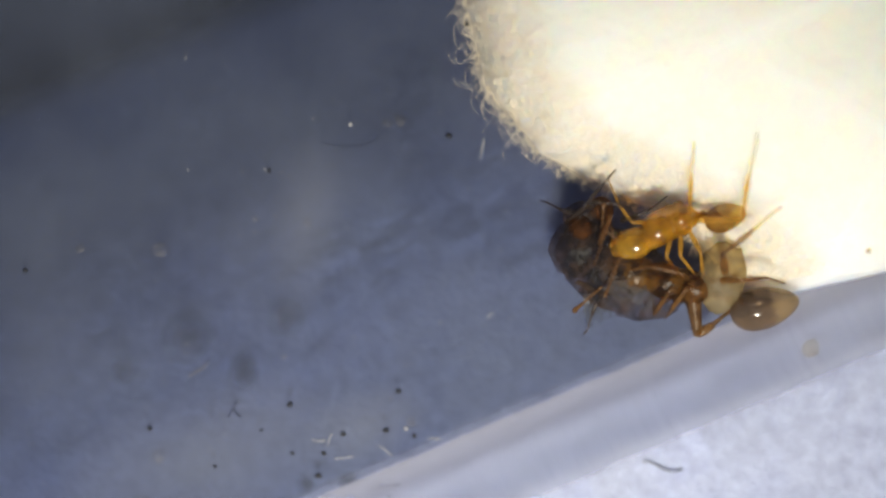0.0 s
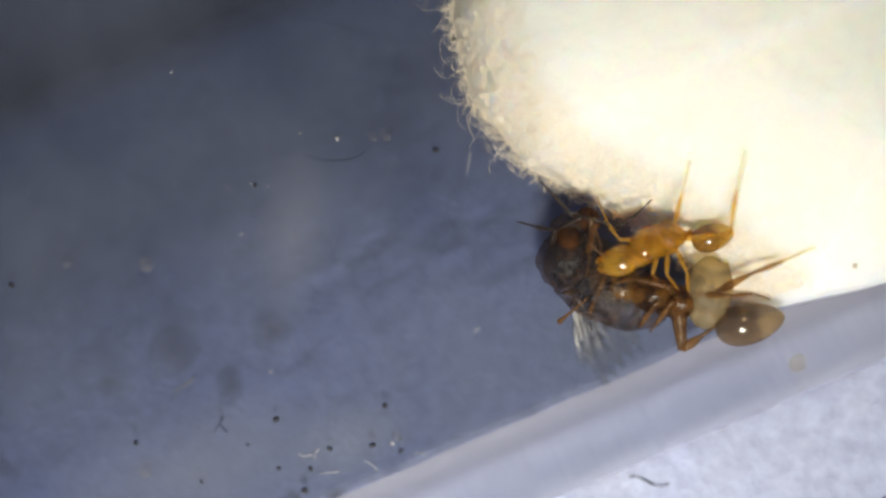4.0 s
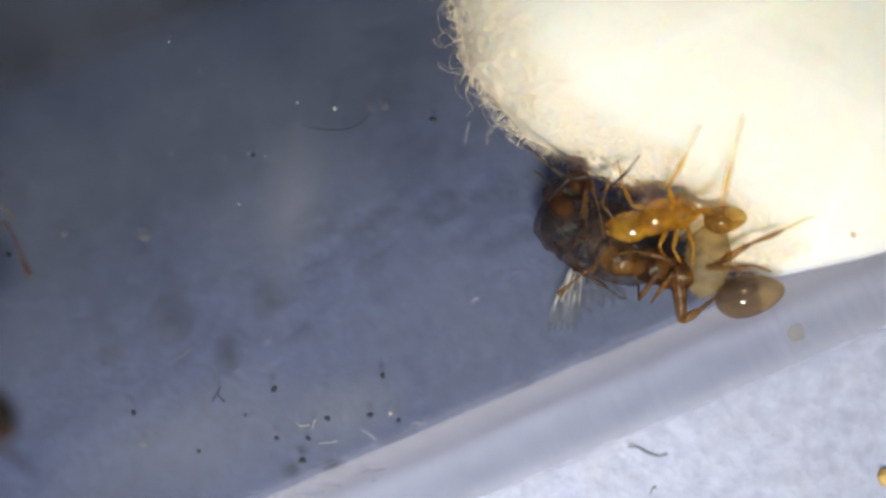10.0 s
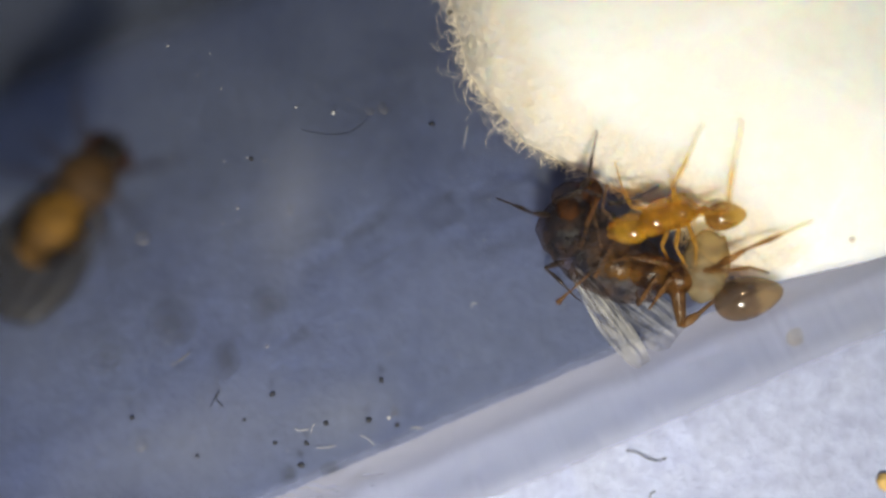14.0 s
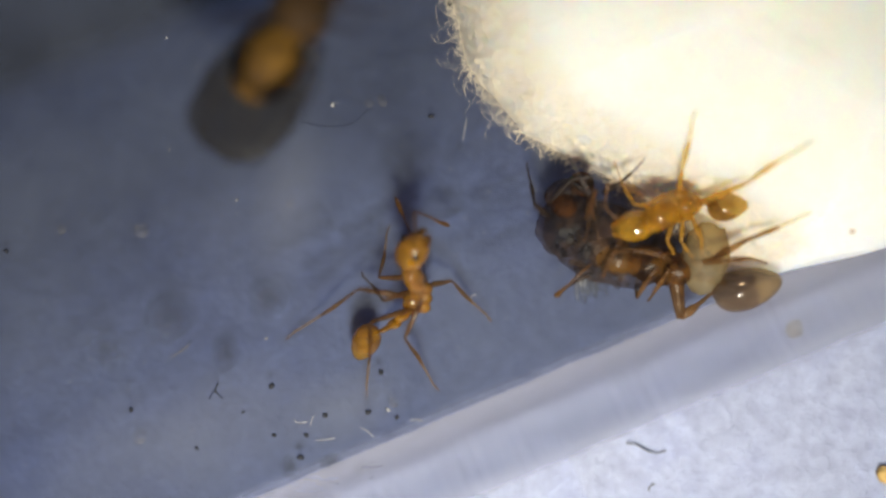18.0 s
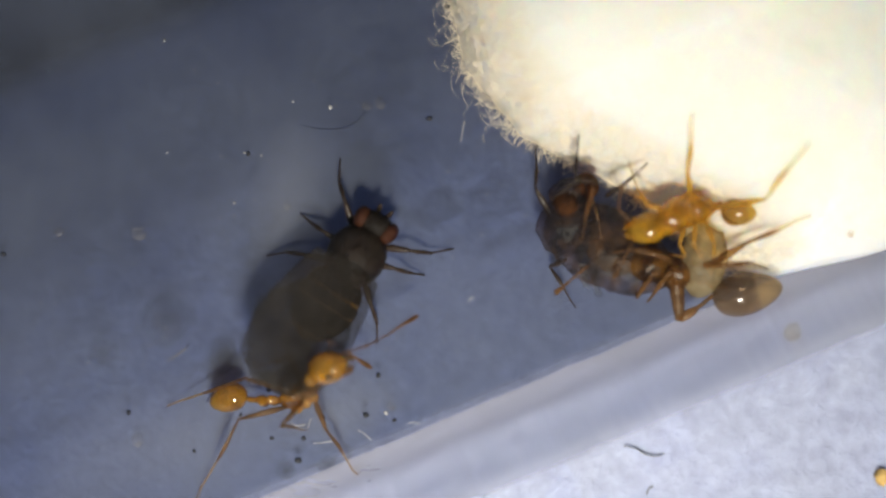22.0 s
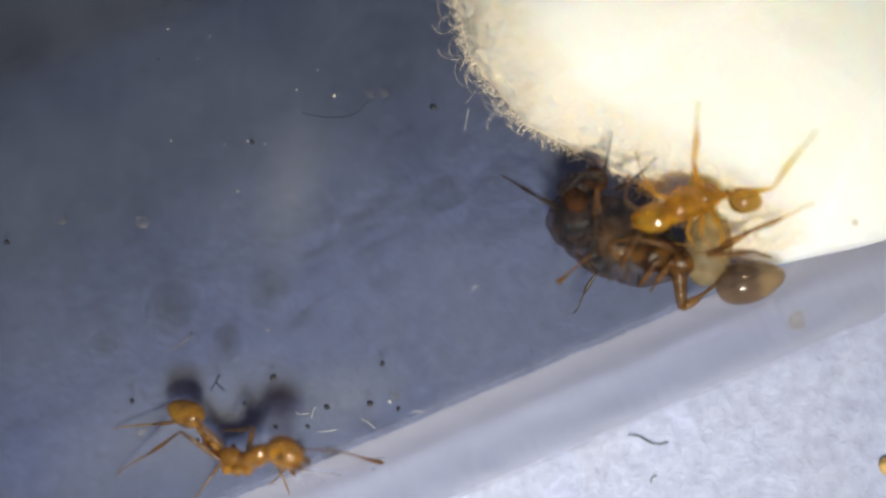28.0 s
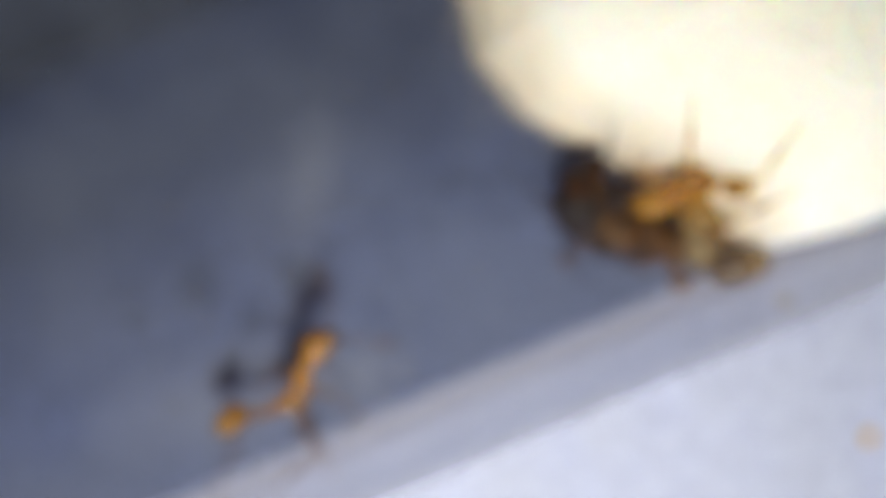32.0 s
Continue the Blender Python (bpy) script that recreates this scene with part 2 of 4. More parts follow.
def shade_bend(a):
    """the paper's section: flat, then bent down over the added block's edge, a bend made up to darken the upper left;
    a: way along it from the bend, millimetres
    """
    r, end = 5.5, radians(60)
    if a < 0:
        return -1.6 + a, -0.35
    k = min(a / r, end)
    v, z = -1.6 + r * math.sin(k), -0.35 - r * (1 - math.cos(k))
    left = a - end * r
    return (v + left * math.cos(end), z - left * math.sin(end)) if left > 0 else (v, z)


def paper():
    bm = B()
    us = np.linspace(-60, 60, 110)
    # cut short so the dark table deepens the upper left corner
    ways = np.concatenate((np.linspace(-60, -0.4, 74), np.linspace(0, 6, 20), np.linspace(6.5, 11.3, 6)))
    rows = []
    for u in us:
        row = []
        for a in ways:
            v, z = shade_bend(a)
            row.append(bm.verts.new(uv(u, v, z + 0.03 * noise.noise(Vector((u * 0.4, v * 0.4, 0))))))
        rows.append(row)
    for a, b in zip(rows, rows[1:]):
        for k in range(len(ways) - 1):
            bm.faces.new((a[k], b[k], b[k + 1], a[k + 1]))
    bmesh.ops.solidify(bm, geom=bm.faces[:], thickness=0.3 * MM)
    ob = part("paper_sheet", bm, M_PAPER)
    tagged(ob, "bluish white rough paper towel with an added bend that darkens its far side", "paper")
    # unseen block, added only to carry the bent paper
    bm = B()
    vs = [bm.verts.new(uv(u, v, z)) for z in (-9.2, -0.73) for u, v in ((-58, -58), (58, -58), (58, -1.4 if z > -5 else 0.6), (-58, -1.4 if z > -5 else 0.6))]
    for f in ((0, 1, 2, 3), (4, 5, 6, 7), (0, 1, 5, 4), (1, 2, 6, 5), (2, 3, 7, 6), (3, 0, 4, 7)):
        bm.faces.new([vs[k] for k in f])
    bmesh.ops.bevel(bm, geom=bm.edges[:], offset=0.3 * MM, segments=2, affect="EDGES")
    tagged(part("added_block", bm, M_TABLE), "dark unseen block added to carry the paper", "block")


paper()

# section of the tube: flat floor, rounded sides, flat top (across, up)
V_IN, V_OUT, TOP, SIDE = -2.96, 9.0, 5.6, 1.42


def section(side, n=28):
    """the rounded side wall from the floor's edge to the top's edge"""
    pts = []
    for k in range(n + 1):
        a = -math.pi / 2 + math.pi * k / n
        pts.append((SIDE * math.cos(a), TOP / 2 + TOP / 2 * math.sin(a)))
    return [((V_IN - x) if side < 0 else (V_OUT + x), z) for x, z in pts]


def slab(name, prof, off, material, parent, label="", inner=None):
    """a strip of tube wall drawn along the axis: inner profile and the offset outer one"""
    bm = B()
    us = np.concatenate((np.linspace(-45, -11, 8), np.linspace(-10, 10, 321), np.linspace(11, 45, 8)))
    grid = [[[bm.verts.new(uv(u, v + 0.03 * noise.noise(Vector((u * 1.3, 2, 0))) + 0.018 * noise.noise(Vector((u * 8, 5, 0))), z)) for v, z in p] for u in us] for p in (prof, off)]
    for g in grid:
        for a, b in zip(g, g[1:]):
            for k in range(len(prof) - 1):
                bm.faces.new((a[k], b[k], b[k + 1], a[k + 1]))
    for e in (0, len(us) - 1):
        for k in range(len(prof) - 1):
            bm.faces.new((grid[0][e][k], grid[0][e][k + 1], grid[1][e][k + 1], grid[1][e][k]))
    if inner:
        bm.faces.ensure_lookup_table()
        for f in bm.faces[:(len(us) - 1) * (len(prof) - 1)]:
            f.material_index = 1
    return part(name, bm, (material, inner) if inner else material, parent, label)


def tube():
    t = thing("plastic_tube", "clear plastic nest tube with stained floor lying on paper", "tube")
    w = 0.30
    vs = np.linspace(V_IN, V_OUT, 10)
    slab("tube_floor", [(v + 0.004 * (v == V_IN), 0) for v in vs], [(v + 0.10 * (v == V_IN), -0.25) for v in vs], M_FLOOR, t, "hazy bluish stained floor")
    slab("tube_top", [(v, TOP) for v in vs], [(v, TOP + w) for v in vs], M_TOP, t, "clear top wall")
    for s in (-1, 1):
        inn = section(s)
        edge = V_IN if s < 0 else V_OUT
        out = []
        for v, z in inn:
            dv, dz = (v - edge), (z - TOP / 2)
            n = Vector((dv / SIDE ** 2, dz / (TOP / 2) ** 2)).normalized()
            out.append((v + n.x * 0.1, z + n.y * 0.1))
        slab("side_wall", inn[:12], out[:12], M_WALL, t, "milky rounded lower side wall")
        slab("side_wall", inn[11:], out[11:], M_TOP, t, "clear upper side wall")


tube()

# ---- cotton plug ----
EDGE_V = (-3.6, -3.2, -2.9, -2.3, -1.2, 0.05, 1.1, 2.6, 4.0, 5.5, 7.2)
EDGE_U = (10.0, 6.7, 5.1, 4.35, 3.90, 2.95, 2.05, 1.62, 1.85, 2.6, 4.6)


def cotton_z(u, v):
    d = max(0.0, u - float(np.interp(v, EDGE_V, EDGE_U)))
    side = max(0.0, v + 3.3)
    h = min(3.4, 0.18 * min(1, d / 0.1) + 3.2 * min(1, d / 4.0) ** 0.85)
    k = min(1.0, max(0.0, (v - 0.4) / 1.2))
    h = max(h, h * 0.75 + 1.1 * k * (1 - math.exp(-d / 0.30)))
    h = min(h, 0.25 + 1.6 * side ** 0.8)
    return h + 0.055 * noise.noise(Vector((u * 2.6, v * 2.6, 1))) + 0.035 * noise.noise(Vector((u * 7, v * 7, 2))) + 0.03 * noise.noise(Vector((u * 1.1, v * 1.1, 4)))


def cotton():
    t = thing("cotton_plug", "fluffy white cotton plug closing the tube", "cotton")
    bm = B()
    nd, nv = 170, 260
    top, low = [], []
    for j in range(nv):
        v = -3.25 + 10.2 * j / (nv - 1)
        e = float(np.interp(v, EDGE_V, EDGE_U))
        e += 0.06 * noise.noise(Vector((v * 2.5, 3, 0))) + 0.012 * noise.noise(Vector((v * 9, 7, 0)))
        rt, rl = [], []
        for i in range(nd):
            u = e + 14 * (i / (nd - 1)) ** 1.7
            rt.append(bm.verts.new(uv(u, v, max(0.03, cotton_z(u, v)))))
            rl.append(bm.verts.new(uv(u, v, 0.01)))
        top.append(rt)
        low.append(rl)
    for g in (top, low):
        for a, b in zip(g, g[1:]):
            for k in range(nd - 1):
                bm.faces.new((a[k], a[k + 1], b[k + 1], b[k]))
    for a, b, c, d in zip(top, top[1:], low, low[1:]):
        bm.faces.new((a[0], b[0], d[0], c[0]))
    part("cotton_body", bm, M_COTTON, t, "dense matted cotton")
    rnd = random.Random(4)
    vs, fs = [], []

    def fibre(pts, r):
        base = len(vs)
        for i, p in enumerate(pts):
            d = (pts[min(i + 1, len(pts) - 1)] - pts[max(i - 1, 0)]).normalized()
            a = d.orthogonal().normalized()
            b = d.cross(a)
            for k in range(3):
                w = p + (a * math.cos(2.094 * k) + b * math.sin(2.094 * k)) * r
                vs.append(uv(*w))
            if i:
                q = base + 3 * i
                for k in range(3):
                    fs.append((q - 3 + k, q - 3 + (k + 1) % 3, q + (k + 1) % 3, q + k))

    for n in range(6500):
        v = rnd.uniform(-2.7, 6.2)
        e = float(np.interp(v, EDGE_V, EDGE_U))
        u = e + 1.2 * rnd.random() ** 1.5
        a = rnd.uniform(0, math.tau)
        da, ln, up = rnd.gauss(0, 0.7), rnd.uniform(0.1, 0.36), rnd.uniform(-0.01, 0.02)
        pts = []
        for i in range(7):
            pts.append(Vector((u, v, max(0.03, cotton_z(u, v)) + up * math.sin(i / 6 * math.pi))))
            u += math.cos(a) * ln / 6
            v += math.sin(a) * ln / 6
            a += da * 0.5 + rnd.gauss(0, 0.15)
        fibre(pts, rnd.uniform(0.0022, 0.005))
    for n in range(230):                      # loose ends round the rim
        v = rnd.uniform(-2.6, 6.0)
        e = float(np.interp(v, EDGE_V, EDGE_U))
        u, z = e + rnd.uniform(0, 0.15), rnd.uniform(0.1, 0.5)
        a = math.pi + rnd.gauss(0, 0.9) - 0.3
        ln, da = min(0.8, rnd.expovariate(1 / 0.13) + 0.03), rnd.gauss(0, 1.1)
        pts = []
        for i in range(8):
            pts.append(Vector((u, v, max(0.02, z))))
            u += math.cos(a) * ln / 7
            v += math.sin(a) * ln / 7
            z += rnd.gauss(0, 0.02)
            a += da * 0.4 + rnd.gauss(0, 0.25)
        fibre(pts, rnd.uniform(0.0013, 0.0026))
    for n in range(95):
        v = rnd.uniform(1.2, 4.6)
        u = float(np.interp(v, EDGE_V, EDGE_U)) + rnd.uniform(0, 0.1)
        a, z, da, ln = math.pi + rnd.gauss(0, 0.7), rnd.uniform(0.2, 0.8), rnd.choice((-1, 1)) * rnd.uniform(0.2, 0.9), rnd.uniform(0.3, 0.9)
        pts = []
        for i in range(12):
            pts.append(Vector((u, v, z)))
            u += math.cos(a) * ln / 11
            v += math.sin(a) * ln / 11
            a += da * 0.5 + rnd.gauss(0, 0.2)
        fibre(pts, rnd.uniform(0.0018, 0.0032))
    me = bpy.data.meshes.new("loose_fibres")
    me.from_pydata(vs, [], fs)
    me.materials.append(M_FIBRE)
    ob = new("loose_fibres", me)
    ob.parent = t
    tagged(ob, "fine loose cotton fibres", kind="stuff")


cotton()


# ---- ants ----
def leg_meshes(name, parent, base, femur, tibia, tip, r, mat_leg, mat_foot=None):
    """a leg as a part pivoting at its base, with the shin as its sub-part; points relative to the base"""
    bm = B()
    limb(bm, [(0, 0, 0), [c * 0.45 for c in femur], femur], [r * 0.9, r * 1.25, r * 0.7])
    leg = part(name, bm, mat_leg, parent)
    leg.location = Vector(base) * MM
    bm = B()
    f, t, e = Vector(femur), Vector(tibia), Vector(tip)
    limb(bm, [f, f.lerp(t, 0.5), t], [r * 0.5, r * 0.8, r * 0.5])
    part("shin", bm, mat_leg, leg)
    bm = B()
    m = t.lerp(e, 0.45) + Vector((0, 0, 0.03))
    limb(bm, [t, t.lerp(m, 0.5), m, m.lerp(e, 0.6), e], [r * 0.42, r * 0.38, r * 0.34, r * 0.34, r * 0.30], 6)
    part("foot", bm, mat_foot or mat_leg, leg)
    return leg


def bend(x):
    """how far the back is bowed at the place x along an ant: most at the waist, none at head and gaster"""
    k = (x + 0.05) / (1.0 if x > -0.05 else 0.72)
    return math.cos(k * math.pi / 2) if abs(k) < 1 else 0.0


def jointed_leg(name, parent, base, thigh, shin, r, mat_leg, mat_foot):
    """a leg lying along +x: the thigh turns at the body, the shin with its foot at the knee; millimetres"""
    bm = B()
    limb(bm, [(0, 0, 0), (thigh * 0.15, 0, 0), (thigh * 0.45, 0, 0), (thigh * 0.85, 0, 0), (thigh, 0, 0)], [r * 0.8, r * 0.75, r * 1.3, r * 0.85, r * 0.6])
    leg = part(name, bm, mat_leg, parent)
    leg.location = Vector(base) * MM
    bm = B()
    a = shin * 0.52
    limb(bm, [(0, 0, 0), (a * 0.12, 0.01, 0), (a * 0.65, -0.01, 0), (a, 0, 0)], [r * 0.55, r * 0.5, r * 0.9, r * 0.5])
    n = len(bm.faces)
    limb(bm, [(a * 0.97, 0, 0), (a + (shin - a) * 0.4, 0.015, 0), (a + (shin - a) * 0.7, 0.03, 0), (shin, 0.0, 0)], [r * 0.42, r * 0.36, r * 0.33, r * 0.26], 6)
    bm.faces.ensure_lookup_table()
    for f in bm.faces[n:]:
        f.material_index = 1
    knee = part("shin", bm, (mat_leg, mat_foot), leg)
    knee.location = Vector((thigh, 0, 0)) * MM
    return leg, knee, Vector(base) * MM, thigh * MM, shin * MM


def ant(label, s, legs, feelers, mats, gaster=(0.34, 0.225, 0.215), gaster_at=(-0.86, 0, 0.08), group="ants", head_turn=(0, 10, 0), stout=1.0, arch=0.0, sag=0.0, square=0.85, jointed=(), foot=None, gaster_turn=None, big_head=1.0, girth=(), shank=0.040):
    """an ant facing +x, millimetres; legs: (base, knee, ankle, tip); jointed: (base, thigh, shin length) of legs that bend at the knee; feelers: (bend, tip)"""
    m_body, m_leg, m_gaster, m_tip = mats
    a = thing("ant", label, "ant", None, group)
    H = Vector((1.06, 0, 0.05))
    bm = B()
    ball(bm, (0, 0, 0), (1, 1, 1), u=22, v=16)
    q = Euler([radians(a) for a in head_turn]).to_matrix()
    for w in bm.verts:
        c = [math.copysign(abs(k / MM) ** square, k) for k in w.co]
        n = noise.noise(w.co / MM * 2.3) * 0.03
        w.co = (q @ Vector((c[0] * 0.325 * (1 - 0.06 * c[1] * c[1] + n), c[1] * (0.245 - 0.035 * c[0]) * (1 + n), c[2] * 0.225)) * big_head + H) * s * MM
    head = part("head", bm, m_body, a)
    for y in (-1, 1):
        bm = B()
        ball(bm, (H + Vector((0.07, 0.235 * y, 0.08))) * s, (0.06 * s, 0.035 * s, 0.05 * s), u=10, v=8)
        part("eye", bm, M_EYE_ANT, head)
        bm = B()
        limb(bm, [(H + Vector(p)) * s for p in ((0.24, 0.11 * y, -0.07), (0.34, 0.12 * y, -0.09), (0.41, 0.03 * y, -0.09))], [0.065 * s, 0.05 * s, 0.02 * s])
        part("mandible", bm, m_leg, head)
    bm = B()
    w = s * stout
    limb(bm, [(0.84 * s, 0, 0.05 * s), (0.68 * s, 0, 0.05 * s), (0.48 * s, 0, 0.08 * s), (0.26 * s, 0, 0.07 * s), (0.10 * s, 0, 0.03 * s), (-0.08 * s, 0, 0.03 * s), (-0.22 * s, 0, -0.02 * s)],
         [0.07 * s, 0.115 * w, 0.165 * w, 0.105 * w, 0.082 * w, 0.125 * w, 0.06 * s], 14, 4)
    ball(bm, (0.50 * s, 0, 0.10 * w), (0.20 * w, 0.165 * w, 0.14 * w), u=16, v=10)
    ball(bm, (0.02 * s, 0, 0.06 * w), (0.16 * w, 0.125 * w, 0.13 * w), u=16, v=10)
    for x in (0.44, 0.22, 0.02):
        for y in (-1, 1):
            ball(bm, (x * s, 0.09 * y * w, -0.06 * w), (0.085 * w, 0.075 * w, 0.085 * w), u=10, v=7)
    for w in bm.verts:
        w.co *= 1 + 0.05 * noise.noise(w.co * 9000 / s) + 0.03 * noise.noise(w.co * 22000 / s)

    def bow(mesh):
        for w in mesh.verts:
            b = bend(w.co.x / MM / s)
            w.co.y += arch * s * MM * b
            w.co.z += sag * s * MM * b

    bow(bm)
    part("thorax", bm, m_body, a)
    g = Vector(gaster_at)
    n1, n2 = Vector((-0.06, 0, 0)).lerp(g, 0.30), Vector((-0.06, 0, 0)).lerp(g, 0.48)
    bm = B()
    ball(bm, (n1 + Vector((0, 0, 0.04))) * s, (0.09 * s, 0.085 * s, 0.11 * s), u=12, v=8)
    ball(bm, n2 * s, (0.08 * s, 0.10 * s, 0.09 * s), u=12, v=8)
    limb(bm, [(-0.1 * s, 0, 0), n1 * s, n2 * s, (n2.lerp(g, 0.4)) * s], [0.06 * s, 0.05 * s, 0.05 * s, 0.05 * s])
    bow(bm)
    part("petiole", bm, m_body, a)
    bm = B()
    way = math.degrees(math.atan2(g.y, g.x + 0.06)) if gaster_turn is None else gaster_turn
    ball(bm, g * s, [c * s for c in gaster], (0, 0, way), 24, 16, taper=0.22)
    turn = Matrix.Rotation(-radians(way), 3, "Z")
    for f in bm.faces:
        if (turn @ (f.calc_center_median() - g * s * MM)).x > gaster[0] * s * MM * 0.25:
            f.material_index = 1
    gas = part("gaster", bm, (m_gaster, m_tip), a, "glossy brown gaster with a paler tip")
    out = {"legs": [], "feelers": [], "gaster": gas, "head": head}
    for k, (base, knee, ankle, tip) in enumerate(legs):
        out["legs"].append(leg_meshes("leg", a, [c * s for c in base], [c * s for c in knee], [c * s for c in ankle], [c * s for c in tip], (girth[k] if girth else 0.045) * s, m_leg))
    out["jointed"] = []
    for base, thigh, shin in jointed:
        base = Vector((base[0], base[1], base[2] + sag * bend(base[0]))) * s
        out["jointed"].append(jointed_leg("leg", a, base, thigh, shin, shank * s, m_leg, foot or M_PALE_LEG))
    for k, (bow_at, tip) in enumerate(feelers):
        y = 1 if k == 0 else -1
        bm = B()
        b, e = Vector(bow_at) * s, Vector(tip) * s
        limb(bm, [(0, 0, 0), b * 0.5, b], [0.02 * s, 0.018 * s, 0.022 * s], 6)
        f = part("antenna", bm, M_FEELER, a)
        f.location = (H + Vector((0.22, 0.10 * y, 0.09))) * s * MM
        bm = B()
        limb(bm, [b, b.lerp(e, 0.5), b.lerp(e, 0.78), b.lerp(e, 0.92), e], [0.018 * s, 0.020 * s, 0.036 * s, 0.055 * s, 0.025 * s], 6)
        part("club", bm, M_FEELER, f)
        out["feelers"].append(f)
    return a, out


# legs in the order front, mid, hind on the +y side, then on the -y side: base, thigh, shin with foot
WALK_LEGS = [((x, 0.10 * y, -0.02), thigh, shin) for y in (1, -1) for x, thigh, shin in ((0.44, 0.72, 1.12), (0.22, 0.80, 1.30), (0.02, 1.02, 1.75))]


BROWN = (M_BROWN, M_BROWN_LEG, M_GASTER, M_GASTER_TIP)
M_GOLD = mat("golden_gaster", (0.25, 0.120, 0.008), 0.07, 0.15, 1800, 0.7, see=0.32, spec=0.9, coat=0.5, fine=2)
roamer, roamer_parts = ant("small amber ant walking about the tube floor", 1.12, (), (), (M_AMBER, M_AMBER_LEG, M_GOLD, M_GASTER_GOLD), stout=1.28, sag=-0.50, jointed=WALK_LEGS)
for y in (1, -1):
    bm = B()
    limb(bm, [(0, 0, 0), (0.3, 0, 0), (0.62, 0, 0)], [0.019, 0.017, 0.022], 6)
    scape = part("antenna", bm, M_FEELER, roamer)
    scape.location = Vector((1.28, 0.10 * y, 0.14)) * 1.12 * MM
    bm = B()
    limb(bm, [(0, 0, 0), (0.45, 0.02, 0), (0.72, 0, 0), (0.86, 0, 0), (1.0, 0, 0), (1.1, 0, 0)], [0.015, 0.017, 0.022, 0.038, 0.046, 0.020], 6)
    club = part("club", bm, M_FEELER, scape)
    club.location = Vector((0.62, 0, 0)) * MM
    roamer_parts["feelers"].append((scape, club, scape.location.copy(), 0.62 * MM, 1.1 * MM))


def on_cotton(px, py, z):
    """the height z at a plan place, or that of the cotton's surface there"""
    for _ in range(4):
        w = P(px, py, z) / MM
        u, v = w.x * CU + w.y * SU, w.y * CU - w.x * SU
        if u < float(np.interp(v, EDGE_V, EDGE_U)):
            break
        z = max(z, cotton_z(u, v) + 0.07)
    return z


def local(pts, origin, ang, s):
    """plan places with heights to an ant's own space (unit of its size)"""
    c, n = math.cos(radians(ang)), math.sin(radians(ang))
    out = []
    for px, py, z in pts:
        z = on_cotton(px, py, z)
        d = (P(px, py, z) - origin) / MM
        out.append(((d.x * c + d.y * n) / s, (-d.x * n + d.y * c) / s, d.z / s))
    return out


def placed_legs(paths, origin, ang, s):
    legs = []
    for path in paths:
        q = [Vector(p) for p in local(path, origin, ang, s)]
        legs.append((q[0], q[1] - q[0], q[2] - q[0], q[3] - q[0]))
    return legs


# the two ants that hold the fly
A_AT, A_ANG, A_S = P(1208, 406, 1.12), 183, 0.92
A_LEGS = [[(1172, 384, 1.1), (1118, 374, 1.4), (1102, 340, 1.2), (1092, 292, 1.1)],
          [(1215, 412, 1.0), (1226, 450, 1.2), (1222, 490, 0.9), (1206, 520, 0.6)],
          [(1198, 412, 1.0), (1190, 450, 1.1), (1205, 480, 0.9), (1212, 500, 0.7)],
          [(1180, 412, 1.0), (1165, 445, 1.1), (1175, 470, 0.9), (1130, 458, 0.8)]]
holder, holder_parts = ant("amber ant gripping the fly beside the cotton plug", A_S, placed_legs(A_LEGS, A_AT, A_ANG, A_S),
                           [((0.25, 0.35, 0.1), (0.55, 0.75, 0.1)), ((0.25, -0.35, 0.1), (0.1, -0.8, 0.1))], (M_HONEY, M_HONEY_LEG, M_GASTER_AMBER, M_GASTER_GOLD),
                           gaster=(0.42, 0.27, 0.27), gaster_at=(-0.80, -0.04, 0.02), stout=2.1, arch=-0.24, big_head=1.22, shank=0.060, foot=M_HONEY_FOOT, jointed=(((-0.08, -0.16, 0.02), 1.12, 1.65), ((0.14, -0.22, 0.02), 0.74, 1.25)))
B_AT, B_ANG, B_S = P(1204, 500, 0.72), 165, 1.12
B_LEGS = [[(1222, 484, 0.9), (1290, 485, 1.3), (1330, 480, 1.5), (1362, 490, 1.1)],
          [(1196, 480, 0.9), (1207, 582, 0.55), (1236, 562, 0.5), (1272, 532, 0.4)],
          [(1195, 500, 0.8), (1186, 500, 1.2), (1160, 538, 0.8), (1150, 552, 0.5)],
          [(1180, 500, 0.8), (1160, 500, 1.2), (1130, 545, 0.8), (1128, 520, 0.5)],
          [(1192, 482, 0.9), (1178, 472, 1.35), (1122, 460, 1.3), (1066, 470, 0.9)]]
digger, digger_parts = ant("larger brown ant tugging the fly, big dark glossy gaster", B_S, placed_legs(B_LEGS, B_AT, B_ANG, B_S),
                           [((0.2, 0.3, 0.1), (0.5, 0.75, 0.1)), ((0.2, -0.4, 0.1), (0.5, -0.9, -0.2))], BROWN,
                           gaster=(0.56, 0.335, 0.33), gaster_at=(-1.12, 0.0, 0.05), gaster_turn=208, stout=1.8, big_head=1.22, shank=0.056, girth=(0.045, 0.10, 0.06, 0.06, 0.05), foot=M_HONEY_FOOT, jointed=(((-0.42, -0.26, 0.10), 0.86, 1.35),))
bm = B()
ball(bm, (0, 0, 0), (0.42, 0.64, 0.30), (0, 0, -8), lumps=0.14, seed=3)
brood = part("larva", bm, M_BROOD)
brood.location = P(1250, 480, 0.80)
tagged(brood, "pale cream ant larva lying between the two ants", "larva")


